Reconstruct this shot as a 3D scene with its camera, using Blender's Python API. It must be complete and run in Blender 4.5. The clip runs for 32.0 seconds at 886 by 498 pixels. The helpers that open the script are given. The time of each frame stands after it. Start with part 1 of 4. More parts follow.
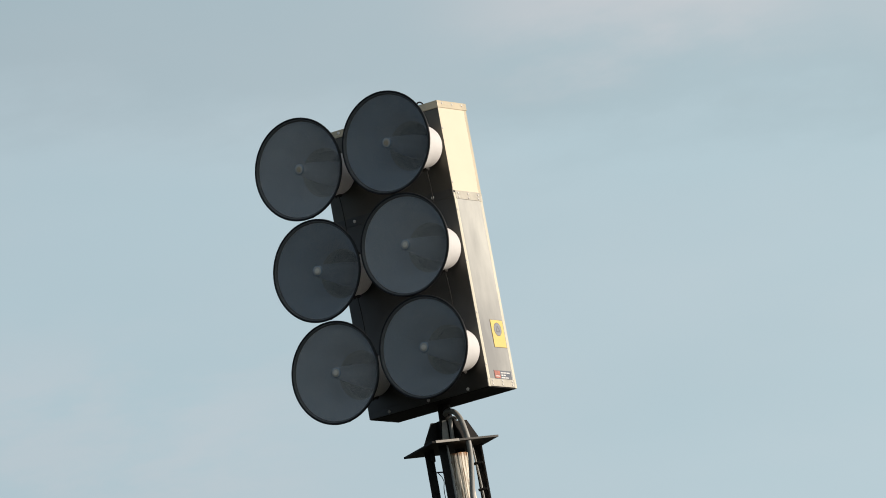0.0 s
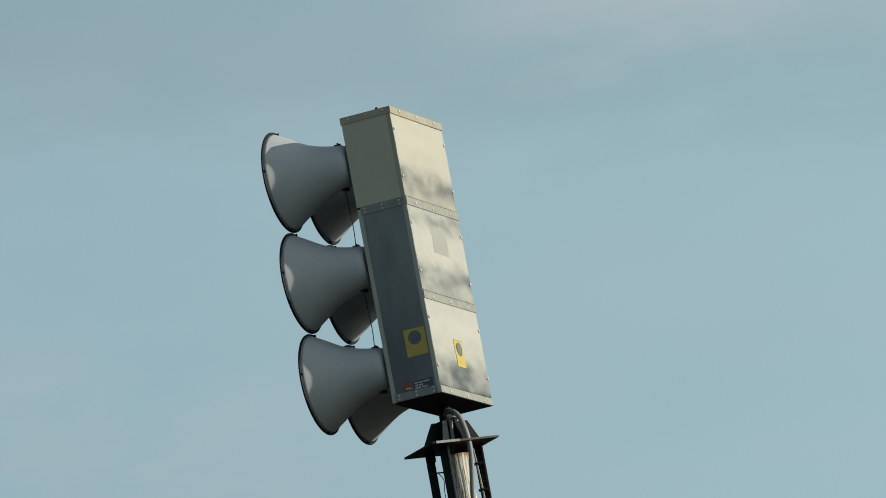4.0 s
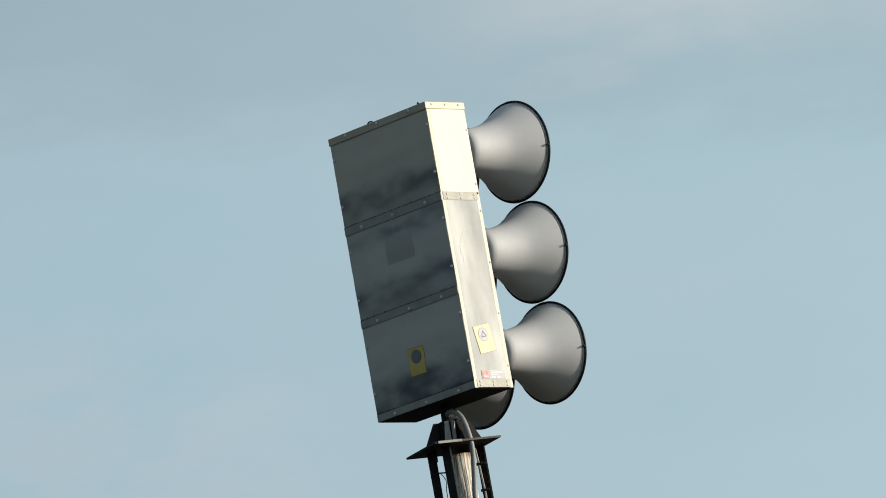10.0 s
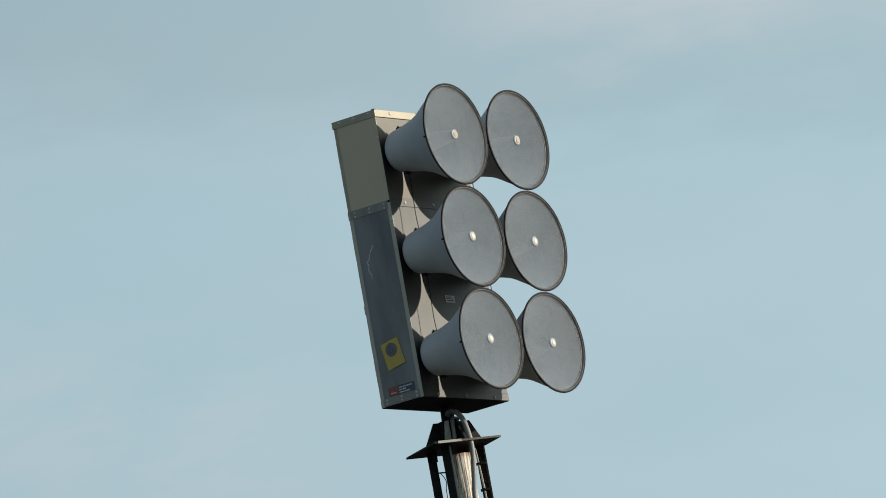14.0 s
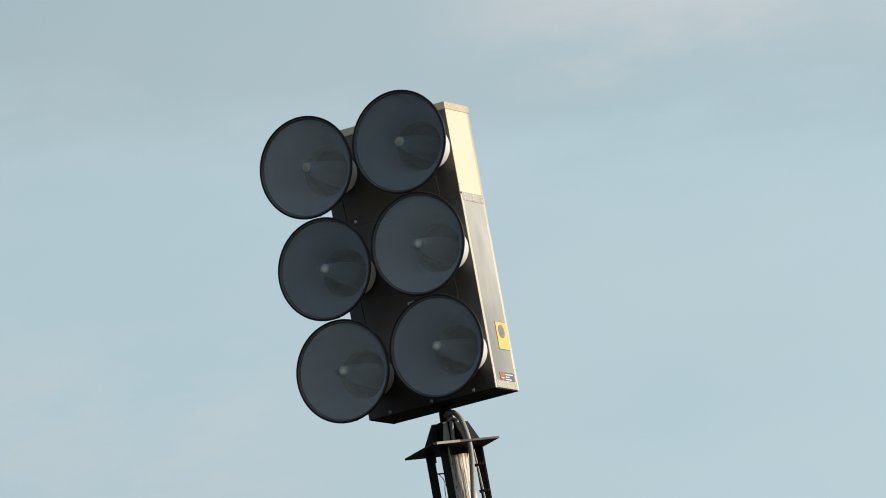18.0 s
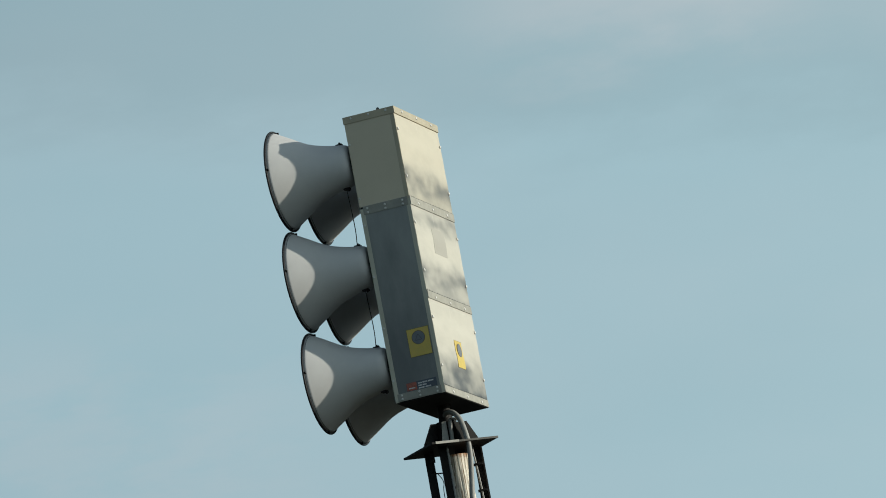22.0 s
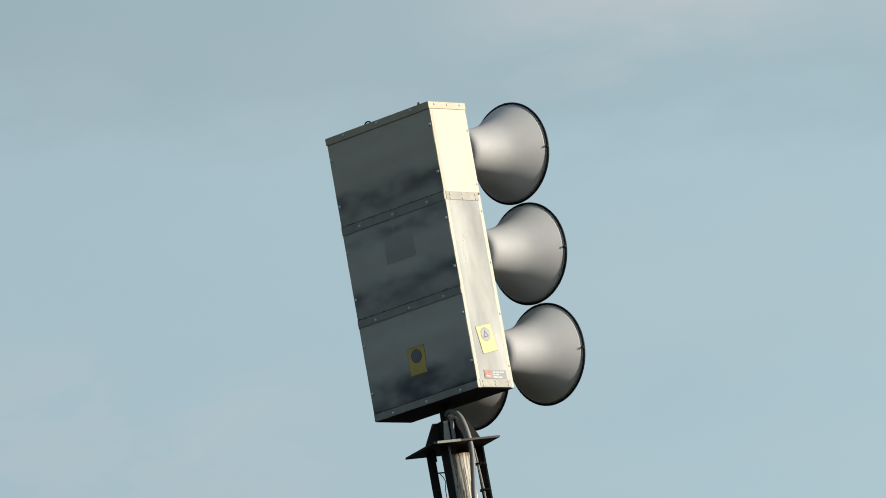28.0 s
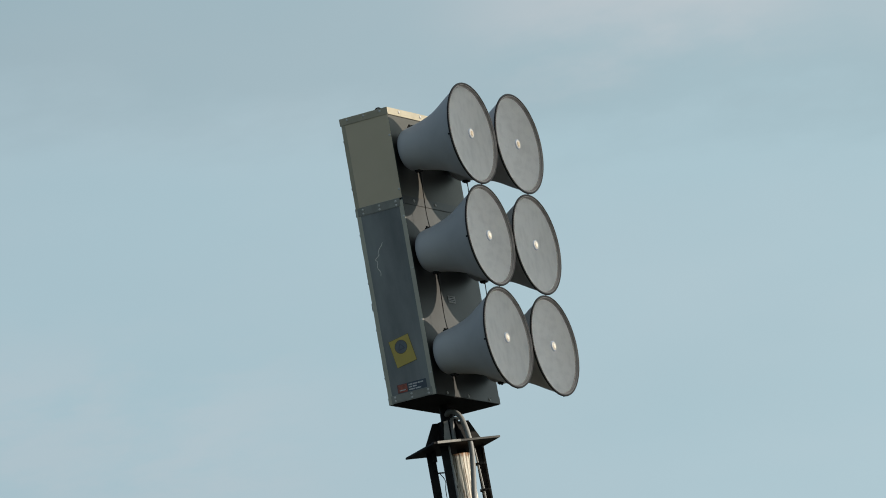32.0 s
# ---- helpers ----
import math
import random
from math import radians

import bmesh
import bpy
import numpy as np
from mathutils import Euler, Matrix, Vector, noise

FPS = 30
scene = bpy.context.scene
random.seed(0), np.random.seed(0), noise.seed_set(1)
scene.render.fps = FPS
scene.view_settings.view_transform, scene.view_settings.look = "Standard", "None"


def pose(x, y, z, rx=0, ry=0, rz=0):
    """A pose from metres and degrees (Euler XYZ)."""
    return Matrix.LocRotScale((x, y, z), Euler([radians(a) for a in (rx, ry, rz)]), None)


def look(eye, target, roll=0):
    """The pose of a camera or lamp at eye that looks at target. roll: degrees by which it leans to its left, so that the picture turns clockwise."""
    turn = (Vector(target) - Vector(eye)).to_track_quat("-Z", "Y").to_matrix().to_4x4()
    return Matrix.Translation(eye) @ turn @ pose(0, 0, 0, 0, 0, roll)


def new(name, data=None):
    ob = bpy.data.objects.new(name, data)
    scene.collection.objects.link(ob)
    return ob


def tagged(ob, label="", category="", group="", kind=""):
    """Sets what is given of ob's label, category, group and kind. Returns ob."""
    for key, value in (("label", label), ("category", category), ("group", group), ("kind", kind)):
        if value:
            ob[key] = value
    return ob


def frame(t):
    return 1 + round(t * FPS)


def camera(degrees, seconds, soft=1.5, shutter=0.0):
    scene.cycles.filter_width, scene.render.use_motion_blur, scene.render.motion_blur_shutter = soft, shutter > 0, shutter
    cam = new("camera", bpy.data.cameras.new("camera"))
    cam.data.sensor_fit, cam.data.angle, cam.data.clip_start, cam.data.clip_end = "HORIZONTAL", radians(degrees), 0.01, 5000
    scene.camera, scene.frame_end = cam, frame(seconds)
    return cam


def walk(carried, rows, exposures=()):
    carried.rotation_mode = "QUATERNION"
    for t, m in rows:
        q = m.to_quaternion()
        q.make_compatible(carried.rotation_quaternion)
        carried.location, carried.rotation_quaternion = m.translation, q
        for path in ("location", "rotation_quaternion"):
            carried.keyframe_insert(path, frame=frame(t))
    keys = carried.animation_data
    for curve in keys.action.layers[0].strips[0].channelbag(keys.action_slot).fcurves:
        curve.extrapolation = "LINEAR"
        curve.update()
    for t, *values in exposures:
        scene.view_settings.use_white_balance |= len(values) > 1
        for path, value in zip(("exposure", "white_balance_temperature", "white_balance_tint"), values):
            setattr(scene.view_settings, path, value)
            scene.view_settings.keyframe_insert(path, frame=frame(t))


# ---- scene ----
# A rotating six-horn warning siren on a wooden pole, filmed from the ground through a long lens.
BASE_Z = 9.786            # underside of the siren cabinet
HALF_W, HALF_D, TALL = 0.4158, 0.1525, 1.70
HORN_X, HORN_Y, HORN_Z, HORN_STEP = 0.3057, -0.6106, 0.8371, 0.6038
LEAN = 0.34               # the heavy horns pull the head a little forward
SUN_AZ, SUN_EL = -7.5, 11.0

# ---- camera ----
EYE = Vector((0.1532, -48.2444, 1.6003))
AIM = Vector((0.0, 0.982714, 0.185128))
ROLL = -10.256
cam = camera(5.98387, 32.0, soft=0.95, shutter=0.0)
RIGHT = Vector((math.cos(radians(10.256)), math.sin(radians(10.256)) * 0.185128, -math.sin(radians(10.256)) * 0.982714))
UP = RIGHT.cross(AIM)
SWAY = [(0, -1.8, -1.0), (1, -2.2, -2.0), (2, -1.3, -0.6), (3, -0.3, 0.3), (3.5, -1.0, 0.0), (5.5, -1.1, -0.5), (6, -0.9, -0.5), (7, -0.9, 0.0), (8, 0.6, -0.1), (9, 1.9, 1.0), (10, 2.6, 0.0), (11, 2.5, 0.4), (12, 2.6, -0.5), (13, 1.5, 0.6), (14, 2.3, -0.3), (14.5, 2.4, -1.0), (16.5, -0.6, -0.3), (17, -1.2, 0.6), (18, -0.2, 1.4), (19, -0.9, -1.0), (20, -2.3, -1.5), (21, -2.5, 0.4), (22, -2.2, 0.9), (23, 0.5, 0.7), (24, -1.4, 0.7), (25, -1.7, 1.0), (25.5, -0.8, 1.0), (27.5, 1.1, -0.8), (28, 0.9, -0.1), (29, 1.0, 0.2), (30, 0.4, -0.2), (31, 1.2, -0.3), (32, 1.2, 0.0)]


def aimed(dx, dy):
    """The camera's pose when the tripod head has given way by a few ten-thousandths of a radian."""
    return look(EYE, EYE + (AIM + RIGHT * dx + UP * dy) * 40.0, ROLL)


walk(cam, [(t, aimed(-sx / 15000.0, sy / 15000.0)) for t, sx, sy in SWAY],
     exposures=[(0.0, 0.12, 6800, 16), (1.0, -0.1, 6350, 7), (3.0, -0.18, 6270, 5), (6.0, -0.32, 6270, 5), (7.4, -0.03, 6300, 5), (9.0, 0.04, 6500, 13), (11.0, -0.03, 6400, 9), (13.0, 0.03, 6450, 9), (16.5, 0.1, 6550, 14), (18.0, 0.15, 6750, 14), (19.0, -0.05, 6500, 9), (20.0, -0.17, 6270, 6), (21.0, -0.15, 6370, 6), (22.0, -0.1, 6270, 5), (24.0, -0.31, 6270, 5), (25.0, -0.18, 6300, 6), (28.0, -0.01, 6530, 11), (29.3, -0.01, 6420, 10), (30.5, 0.04, 6490, 11), (32.0, 0.02, 6500, 11)])

# ---- light ----
world = bpy.data.worlds.new("world")
scene.world = world
world.use_nodes = True
wn, wl = world.node_tree.nodes, world.node_tree.links
wn.clear()
sky = wn.new("ShaderNodeTexSky")
sky.sky_type = "NISHITA"
sky.sun_disc = False
sky.sun_elevation = radians(SUN_EL)
sky.sun_rotation = radians(90.0 - SUN_AZ)
sky.air_density, sky.dust_density, sky.ozone_density = 1.0, 1.0, 1.0
coord = wn.new("ShaderNodeTexCoord")
cloud_map = wn.new("ShaderNodeMapping")
cloud_map.inputs["Scale"].default_value = (16.0, 16.0, 34.0)
cloud_map.inputs["Location"].default_value = (2.3, 0.7, 1.9)
cloud = wn.new("ShaderNodeTexNoise")
cloud.inputs["Scale"].default_value = 1.0
cloud.inputs["Detail"].default_value = 5.0
cloud.inputs["Roughness"].default_value = 0.5
ramp = wn.new("ShaderNodeMapRange")
ramp.inputs["From Min"].default_value = 0.38
ramp.inputs["From Max"].default_value = 0.72
ramp.inputs["To Min"].default_value = 0.0
ramp.inputs["To Max"].default_value = 0.22
# haze scatters forward: brighter towards the sun, dimmer opposite
toward = wn.new("ShaderNodeVectorMath")
toward.operation = "DOT_PRODUCT"
toward.inputs[1].default_value = (math.cos(radians(SUN_AZ)), math.sin(radians(SUN_AZ)), 0.0)
glow = wn.new("ShaderNodeMapRange")
glow.inputs["From Min"].default_value, glow.inputs["From Max"].default_value = -1.0, 1.0
scatter = wn.new("ShaderNodeMix")
scatter.data_type = "RGBA"
scatter.inputs["A"].default_value = (0.34, 0.37, 0.42, 1)
scatter.inputs["B"].default_value = (2.09, 1.86, 1.49, 1)
wl.new(glow.outputs["Result"], scatter.inputs["Factor"])
lit_haze = wn.new("ShaderNodeMix")
lit_haze.data_type, lit_haze.blend_type = "RGBA", "MULTIPLY"
lit_haze.inputs["Factor"].default_value = 1.0
lit_haze.inputs["A"].default_value = (3.17, 4.71, 6.0, 1)
wl.new(coord.outputs["Generated"], toward.inputs[0])
wl.new(toward.outputs["Value"], glow.inputs["Value"])
wl.new(scatter.outputs["Result"], lit_haze.inputs["B"])
# a darker, broader cloud bank behind the pale veil
bank_map = wn.new("ShaderNodeMapping")
bank_map.inputs["Scale"].default_value = (9.0, 9.0, 26.0)
bank_map.inputs["Location"].default_value = (8.1, 4.4, 2.3)
bank = wn.new("ShaderNodeTexNoise")
bank.inputs["Detail"].default_value, bank.inputs["Scale"].default_value = 4.0, 1.0
bank_span = wn.new("ShaderNodeMapRange")
bank_span.inputs["From Min"].default_value, bank_span.inputs["From Max"].default_value = 0.36, 0.68
bank_span.inputs["To Min"].default_value, bank_span.inputs["To Max"].default_value = 1.015, 0.97
shade = wn.new("ShaderNodeMix")
shade.data_type, shade.blend_type = "RGBA", "MULTIPLY"
shade.inputs["Factor"].default_value = 1.0
wl.new(coord.outputs["Generated"], bank_map.inputs["Vector"])
wl.new(bank_map.outputs["Vector"], bank.inputs["Vector"])
wl.new(bank.outputs["Fac"], bank_span.inputs["Value"])
wl.new(bank_span.outputs["Result"], shade.inputs["B"])
veil = wn.new("ShaderNodeMix")
veil.data_type = "RGBA"
lit_cloud = wn.new("ShaderNodeMix")
lit_cloud.data_type, lit_cloud.blend_type = "RGBA", "MULTIPLY"
lit_cloud.inputs["Factor"].default_value = 1.0
lit_cloud.inputs["A"].default_value = (4.28, 5.07, 6.21, 1)
wl.new(scatter.outputs["Result"], lit_cloud.inputs["B"])
wl.new(lit_cloud.outputs["Result"], veil.inputs["B"])
haze = wn.new("ShaderNodeMix")
haze.data_type = "RGBA"
rise = wn.new("ShaderNodeSeparateXYZ")
band = wn.new("ShaderNodeMapRange")
band.interpolation_type = "SMOOTHSTEP"
band.inputs["From Min"].default_value = 0.10
band.inputs["From Max"].default_value = 0.80
band.inputs["To Min"].default_value = 0.97
band.inputs["To Max"].default_value = 0.05
wl.new(coord.outputs["Generated"], rise.inputs["Vector"])
wl.new(rise.outputs["Z"], band.inputs["Value"])
wl.new(band.outputs["Result"], haze.inputs["Factor"])
wl.new(lit_haze.outputs["Result"], haze.inputs["B"])
across = wn.new("ShaderNodeVectorMath")
upward = wn.new("ShaderNodeVectorMath")
for node, way in ((across, RIGHT), (upward, UP)):
    node.operation = "DOT_PRODUCT"
    node.inputs[1].default_value = way
    wl.new(coord.outputs["Generated"], node.inputs[0])


def sky_math(op, a, b):
    node = wn.new("ShaderNodeMath")
    node.operation = op
    for slot, value in enumerate((a, b)):
        if isinstance(value, float):
            node.inputs[slot].default_value = value
        else:
            wl.new(value, node.inputs[slot])
    return node.outputs["Value"]


def sky_step(value, a, b, low=0.0, high=1.0):
    node = wn.new("ShaderNodeMapRange")
    node.interpolation_type = "SMOOTHSTEP"
    for key, v in (("From Min", a), ("From Max", b), ("To Min", low), ("To Max", high)):
        node.inputs[key].default_value = v
    wl.new(value, node.inputs["Value"])
    return node.outputs["Result"]


puff_map = wn.new("ShaderNodeMapping")
puff_map.inputs["Scale"].default_value = (34.0, 34.0, 90.0)
puff_map.inputs["Location"].default_value = (3.7, 1.2, 0.4)
puff_map.inputs["Rotation"].default_value = (0.0, radians(-10.3), 0.0)
puff = wn.new("ShaderNodeTexNoise")
puff.inputs["Scale"].default_value, puff.inputs["Detail"].default_value, puff.inputs["Roughness"].default_value = 1.0, 6.0, 0.6
wl.new(coord.outputs["Generated"], puff_map.inputs["Vector"])
wl.new(puff_map.outputs["Vector"], puff.inputs["Vector"])
ragged_up = sky_math("ADD", upward.outputs["Value"], sky_math("MULTIPLY", sky_math("SUBTRACT", puff.outputs["Fac"], 0.5), 0.022))
grey_layer = sky_step(ragged_up, 0.008, 0.021, 1.0, 0.895)
layer = wn.new("ShaderNodeMix")
layer.data_type, layer.blend_type = "RGBA", "MULTIPLY"
layer.inputs["Factor"].default_value = 1.0
wl.new(grey_layer, layer.inputs["B"])
pale_at = sky_math("MULTIPLY", sky_step(ragged_up, 0.0180, 0.0290), sky_math("MULTIPLY", sky_step(across.outputs["Value"], -0.008, 0.016), sky_step(across.outputs["Value"], 0.034, 0.047, 1.0, 0.3)))
low_left = sky_math("MULTIPLY", sky_step(ragged_up, -0.004, -0.016), sky_step(across.outputs["Value"], 0.0, -0.034))
pale_by = sky_math("ADD", sky_math("MULTIPLY", pale_at, 0.55), sky_math("MULTIPLY", sky_math("MULTIPLY", low_left, sky_step(puff.outputs["Fac"], 0.40, 0.60)), 0.26))
pale_cloud = wn.new("ShaderNodeMix")
pale_cloud.data_type = "RGBA"
lit_pale = wn.new("ShaderNodeMix")
lit_pale.data_type, lit_pale.blend_type = "RGBA", "MULTIPLY"
lit_pale.inputs["Factor"].default_value = 1.0
lit_pale.inputs["A"].default_value = (4.32, 4.90, 5.90, 1)
wl.new(scatter.outputs["Result"], lit_pale.inputs["B"])
wl.new(lit_pale.outputs["Result"], pale_cloud.inputs["B"])
wl.new(pale_by, pale_cloud.inputs["Factor"])
back = wn.new("ShaderNodeBackground")
back.inputs["Strength"].default_value = 0.1155
wout = wn.new("ShaderNodeOutputWorld")
wl.new(coord.outputs["Generated"], cloud_map.inputs["Vector"])
wl.new(cloud_map.outputs["Vector"], cloud.inputs["Vector"])
wl.new(cloud.outputs["Fac"], ramp.inputs["Value"])
wl.new(sky.outputs["Color"], haze.inputs["A"])
wl.new(haze.outputs["Result"], shade.inputs["A"])
wl.new(shade.outputs["Result"], veil.inputs["A"])
wl.new(ramp.outputs["Result"], veil.inputs["Factor"])
wl.new(veil.outputs["Result"], layer.inputs["A"])
wl.new(layer.outputs["Result"], pale_cloud.inputs["A"])
wl.new(pale_cloud.outputs["Result"], back.inputs["Color"])
wl.new(back.outputs["Background"], wout.inputs["Surface"])

sun = new("sun", bpy.data.lights.new("sun", "SUN"))
sun.data.energy, sun.data.angle, sun.data.color = 4.5, radians(0.6), (1.0, 0.91, 0.785)
to_sun = Vector((math.cos(radians(SUN_EL)) * math.cos(radians(SUN_AZ)), math.cos(radians(SUN_EL)) * math.sin(radians(SUN_AZ)), math.sin(radians(SUN_EL))))
sun.matrix_world = look(to_sun * 60.0, (0, 0, 0))


# ---- materials ----
def shader(name, base, rough=0.5, metal=0.0, second=None, scale=6.0, stretch=(1, 1, 1), fine=60.0, spread=0.12, bump=0.0, bump_scale=200.0, contrast=(0.35, 0.65), specular=0.5, patchy=0.0, metal_b=None):
    """Principled surface with a broad two-colour mottle, a fine grain in the roughness and a fine relief."""
    m = bpy.data.materials.new(name)
    m.use_nodes = True
    n, k = m.node_tree.nodes, m.node_tree.links
    p = n["Principled BSDF"]
    p.inputs["Metallic"].default_value = metal
    p.inputs["Specular IOR Level"].default_value = specular
    tc = n.new("ShaderNodeTexCoord")
    mp = n.new("ShaderNodeMapping")
    mp.inputs["Scale"].default_value = stretch
    k.new(tc.outputs["Object"], mp.inputs["Vector"])
    broad = n.new("ShaderNodeTexNoise")
    broad.inputs["Scale"].default_value, broad.inputs["Detail"].default_value = scale, 8.0
    broad.inputs["Roughness"].default_value = 0.58
    k.new(mp.outputs["Vector"], broad.inputs["Vector"])
    grain = n.new("ShaderNodeTexNoise")
    grain.inputs["Scale"].default_value, grain.inputs["Detail"].default_value = fine, 4.0
    k.new(mp.outputs["Vector"], grain.inputs["Vector"])
    span = n.new("ShaderNodeMapRange")
    span.inputs["From Min"].default_value, span.inputs["From Max"].default_value = contrast
    k.new(broad.outputs["Fac"], span.inputs["Value"])
    if metal_b is not None:
        bare = n.new("ShaderNodeMath")
        bare.operation = "MULTIPLY_ADD"
        bare.inputs[1].default_value, bare.inputs[2].default_value = metal_b - metal, metal
        k.new(span.outputs["Result"], bare.inputs[0])
        k.new(bare.outputs["Value"], p.inputs["Metallic"])
    mix = n.new("ShaderNodeMix")
    mix.data_type = "RGBA"
    mix.inputs["A"].default_value = (*base, 1)
    mix.inputs["B"].default_value = (*(second or [c * 0.8 for c in base]), 1)
    k.new(span.outputs["Result"], mix.inputs["Factor"])
    k.new(mix.outputs["Result"], p.inputs["Base Color"])
    add = n.new("ShaderNodeMath")
    add.operation = "MULTIPLY_ADD"
    add.inputs[1].default_value, add.inputs[2].default_value = spread * 2, rough - spread
    k.new(grain.outputs["Fac"], add.inputs[0])
    worn = n.new("ShaderNodeMath")
    worn.operation = "MULTIPLY_ADD"
    worn.inputs[1].default_value = patchy
    k.new(span.outputs["Result"], worn.inputs[0])
    k.new(add.outputs["Value"], worn.inputs[2])
    k.new(worn.outputs["Value"], p.inputs["Roughness"])
    if bump:
        tex = n.new("ShaderNodeTexNoise")
        tex.inputs["Scale"].default_value, tex.inputs["Detail"].default_value = bump_scale, 3.0
        k.new(mp.outputs["Vector"], tex.inputs["Vector"])
        b = n.new("ShaderNodeBump")
        b.inputs["Strength"].default_value, b.inputs["Distance"].default_value = bump, 0.004
        k.new(tex.outputs["Fac"], b.inputs["Height"])
        k.new(b.outputs["Normal"], p.inputs["Normal"])
    return m


def sheet_metal(name, base, dark, z0, z1, rows, streak):
    """Weathered sheet between heights z0 and z1: soft water stains and any painted reflection in level rows, seam dirt
    at its foot, one pale run below its top.
    """
    m = bpy.data.materials.new(name)
    m.use_nodes = True
    n, k = m.node_tree.nodes, m.node_tree.links
    p = n["Principled BSDF"]

    def calc(op, a, b=None, c=None):
        node = n.new("ShaderNodeMath")
        node.operation = op
        for slot, v in enumerate((a, b, c)):
            if v is None:
                continue
            if isinstance(v, (int, float)):
                node.inputs[slot].default_value = v
            else:
                k.new(v, node.inputs[slot])
        return node.outputs["Value"]

    def spread_out(value, a, b, c=0.0, d=1.0):
        node = n.new("ShaderNodeMapRange")
        node.interpolation_type = "SMOOTHSTEP"
        for key, v in (("From Min", a), ("From Max", b), ("To Min", c), ("To Max", d)):
            node.inputs[key].default_value = v
        k.new(value, node.inputs["Value"])
        return node.outputs["Result"]

    tc = n.new("ShaderNodeTexCoord")

    def cloud_of(scale, detail, stretch, rough=0.5):
        mp = n.new("ShaderNodeMapping")
        mp.inputs["Scale"].default_value = stretch
        k.new(tc.outputs["Object"], mp.inputs["Vector"])
        tex = n.new("ShaderNodeTexNoise")
        tex.inputs["Scale"].default_value, tex.inputs["Detail"].default_value = scale, detail
        tex.inputs["Roughness"].default_value = rough
        k.new(mp.outputs["Vector"], tex.inputs["Vector"])
        return tex.outputs["Fac"]

    sep = n.new("ShaderNodeSeparateXYZ")
    k.new(tc.outputs["Object"], sep.inputs["Vector"])
    v = calc("MULTIPLY_ADD", sep.outputs["Z"], 1 / (z1 - z0), -z0 / (z1 - z0))
    soft_noise = cloud_of(4.5, 4.0, (0.8, 0.8, 1.6))
    wisp = cloud_of(11.0, 6.0, (0.7, 0.7, 1.6), 0.55)
    height = calc("ADD", v, calc("MULTIPLY_ADD", soft_noise, 0.34, -0.17))
    row = n.new("ShaderNodeValToRGB")
    row.color_ramp.interpolation = "B_SPLINE"
    while len(row.color_ramp.elements) < len(rows):
        row.color_ramp.elements.new(0.5)
    for e, (at, g) in zip(row.color_ramp.elements, rows):
        e.position, e.color = at, (g, g, g, 1)
    k.new(height, row.inputs["Fac"])
    stain_and_reflection = calc("MULTIPLY", row.outputs["Color"], spread_out(cloud_of(3.6, 2.5, (0.8, 0.8, 1.6)), 0.34, 0.60, 0.42, 1.0))
    stain_and_reflection = calc("ADD", stain_and_reflection, calc("MULTIPLY_ADD", wisp, 0.22, -0.11))
    stain_and_reflection = calc("MAXIMUM", calc("MINIMUM", stain_and_reflection, 1.0), 0.0)
    mix = n.new("ShaderNodeMix")
    mix.data_type = "RGBA"
    mix.inputs["A"].default_value, mix.inputs["B"].default_value = (*base, 1), (*dark, 1)
    k.new(stain_and_reflection, mix.inputs["Factor"])
    # the pale run
    off = calc("ABSOLUTE", calc("SUBTRACT", sep.outputs["X"], streak))
    run = calc("MULTIPLY", spread_out(off, 0.0015, 0.005, 1.0, 0.0), spread_out(v, 0.80, 0.93, 0.0, 0.35))
    washed = n.new("ShaderNodeMix")
    washed.data_type = "RGBA"
    washed.inputs["B"].default_value = (0.62, 0.60, 0.53, 1)
    k.new(run, washed.inputs["Factor"])
    k.new(mix.outputs["Result"], washed.inputs["A"])
    # ragged dirt in the seam
    ragged = calc("MULTIPLY_ADD", cloud_of(70.0, 4.0, (1, 1, 1), 0.7), 0.10, -0.045)
    reach = calc("MULTIPLY", spread_out(cloud_of(4.0, 2.0, (1, 0.0, 0.0)), 0.42, 0.62, 0.25, 1.0), ragged)
    dirt = spread_out(calc("SUBTRACT", v, reach), 0.004, 0.013, 0.75, 0.0)
    grime = n.new("ShaderNodeMix")
    grime.data_type = "RGBA"
    grime.inputs["B"].default_value = (0.04, 0.04, 0.037, 1)
    k.new(dirt, grime.inputs["Factor"])
    k.new(washed.outputs["Result"], grime.inputs["A"])
    k.new(grime.outputs["Result"], p.inputs["Base Color"])
    k.new(calc("MULTIPLY_ADD", stain_and_reflection, 0.56, 0.27), p.inputs["Metallic"])
    k.new(calc("ADD", calc("MULTIPLY_ADD", stain_and_reflection, -0.10, 0.65), calc("MULTIPLY", cloud_of(45.0, 4.0, (1, 1, 1)), 0.1)), p.inputs["Roughness"])
    b = n.new("ShaderNodeBump")
    b.inputs["Strength"].default_value, b.inputs["Distance"].default_value = 0.10, 0.004
    k.new(cloud_of(30.0, 3.0, (0.75, 0.75, 2.0)), b.inputs["Height"])
    k.new(b.outputs["Normal"], p.inputs["Normal"])
    return m


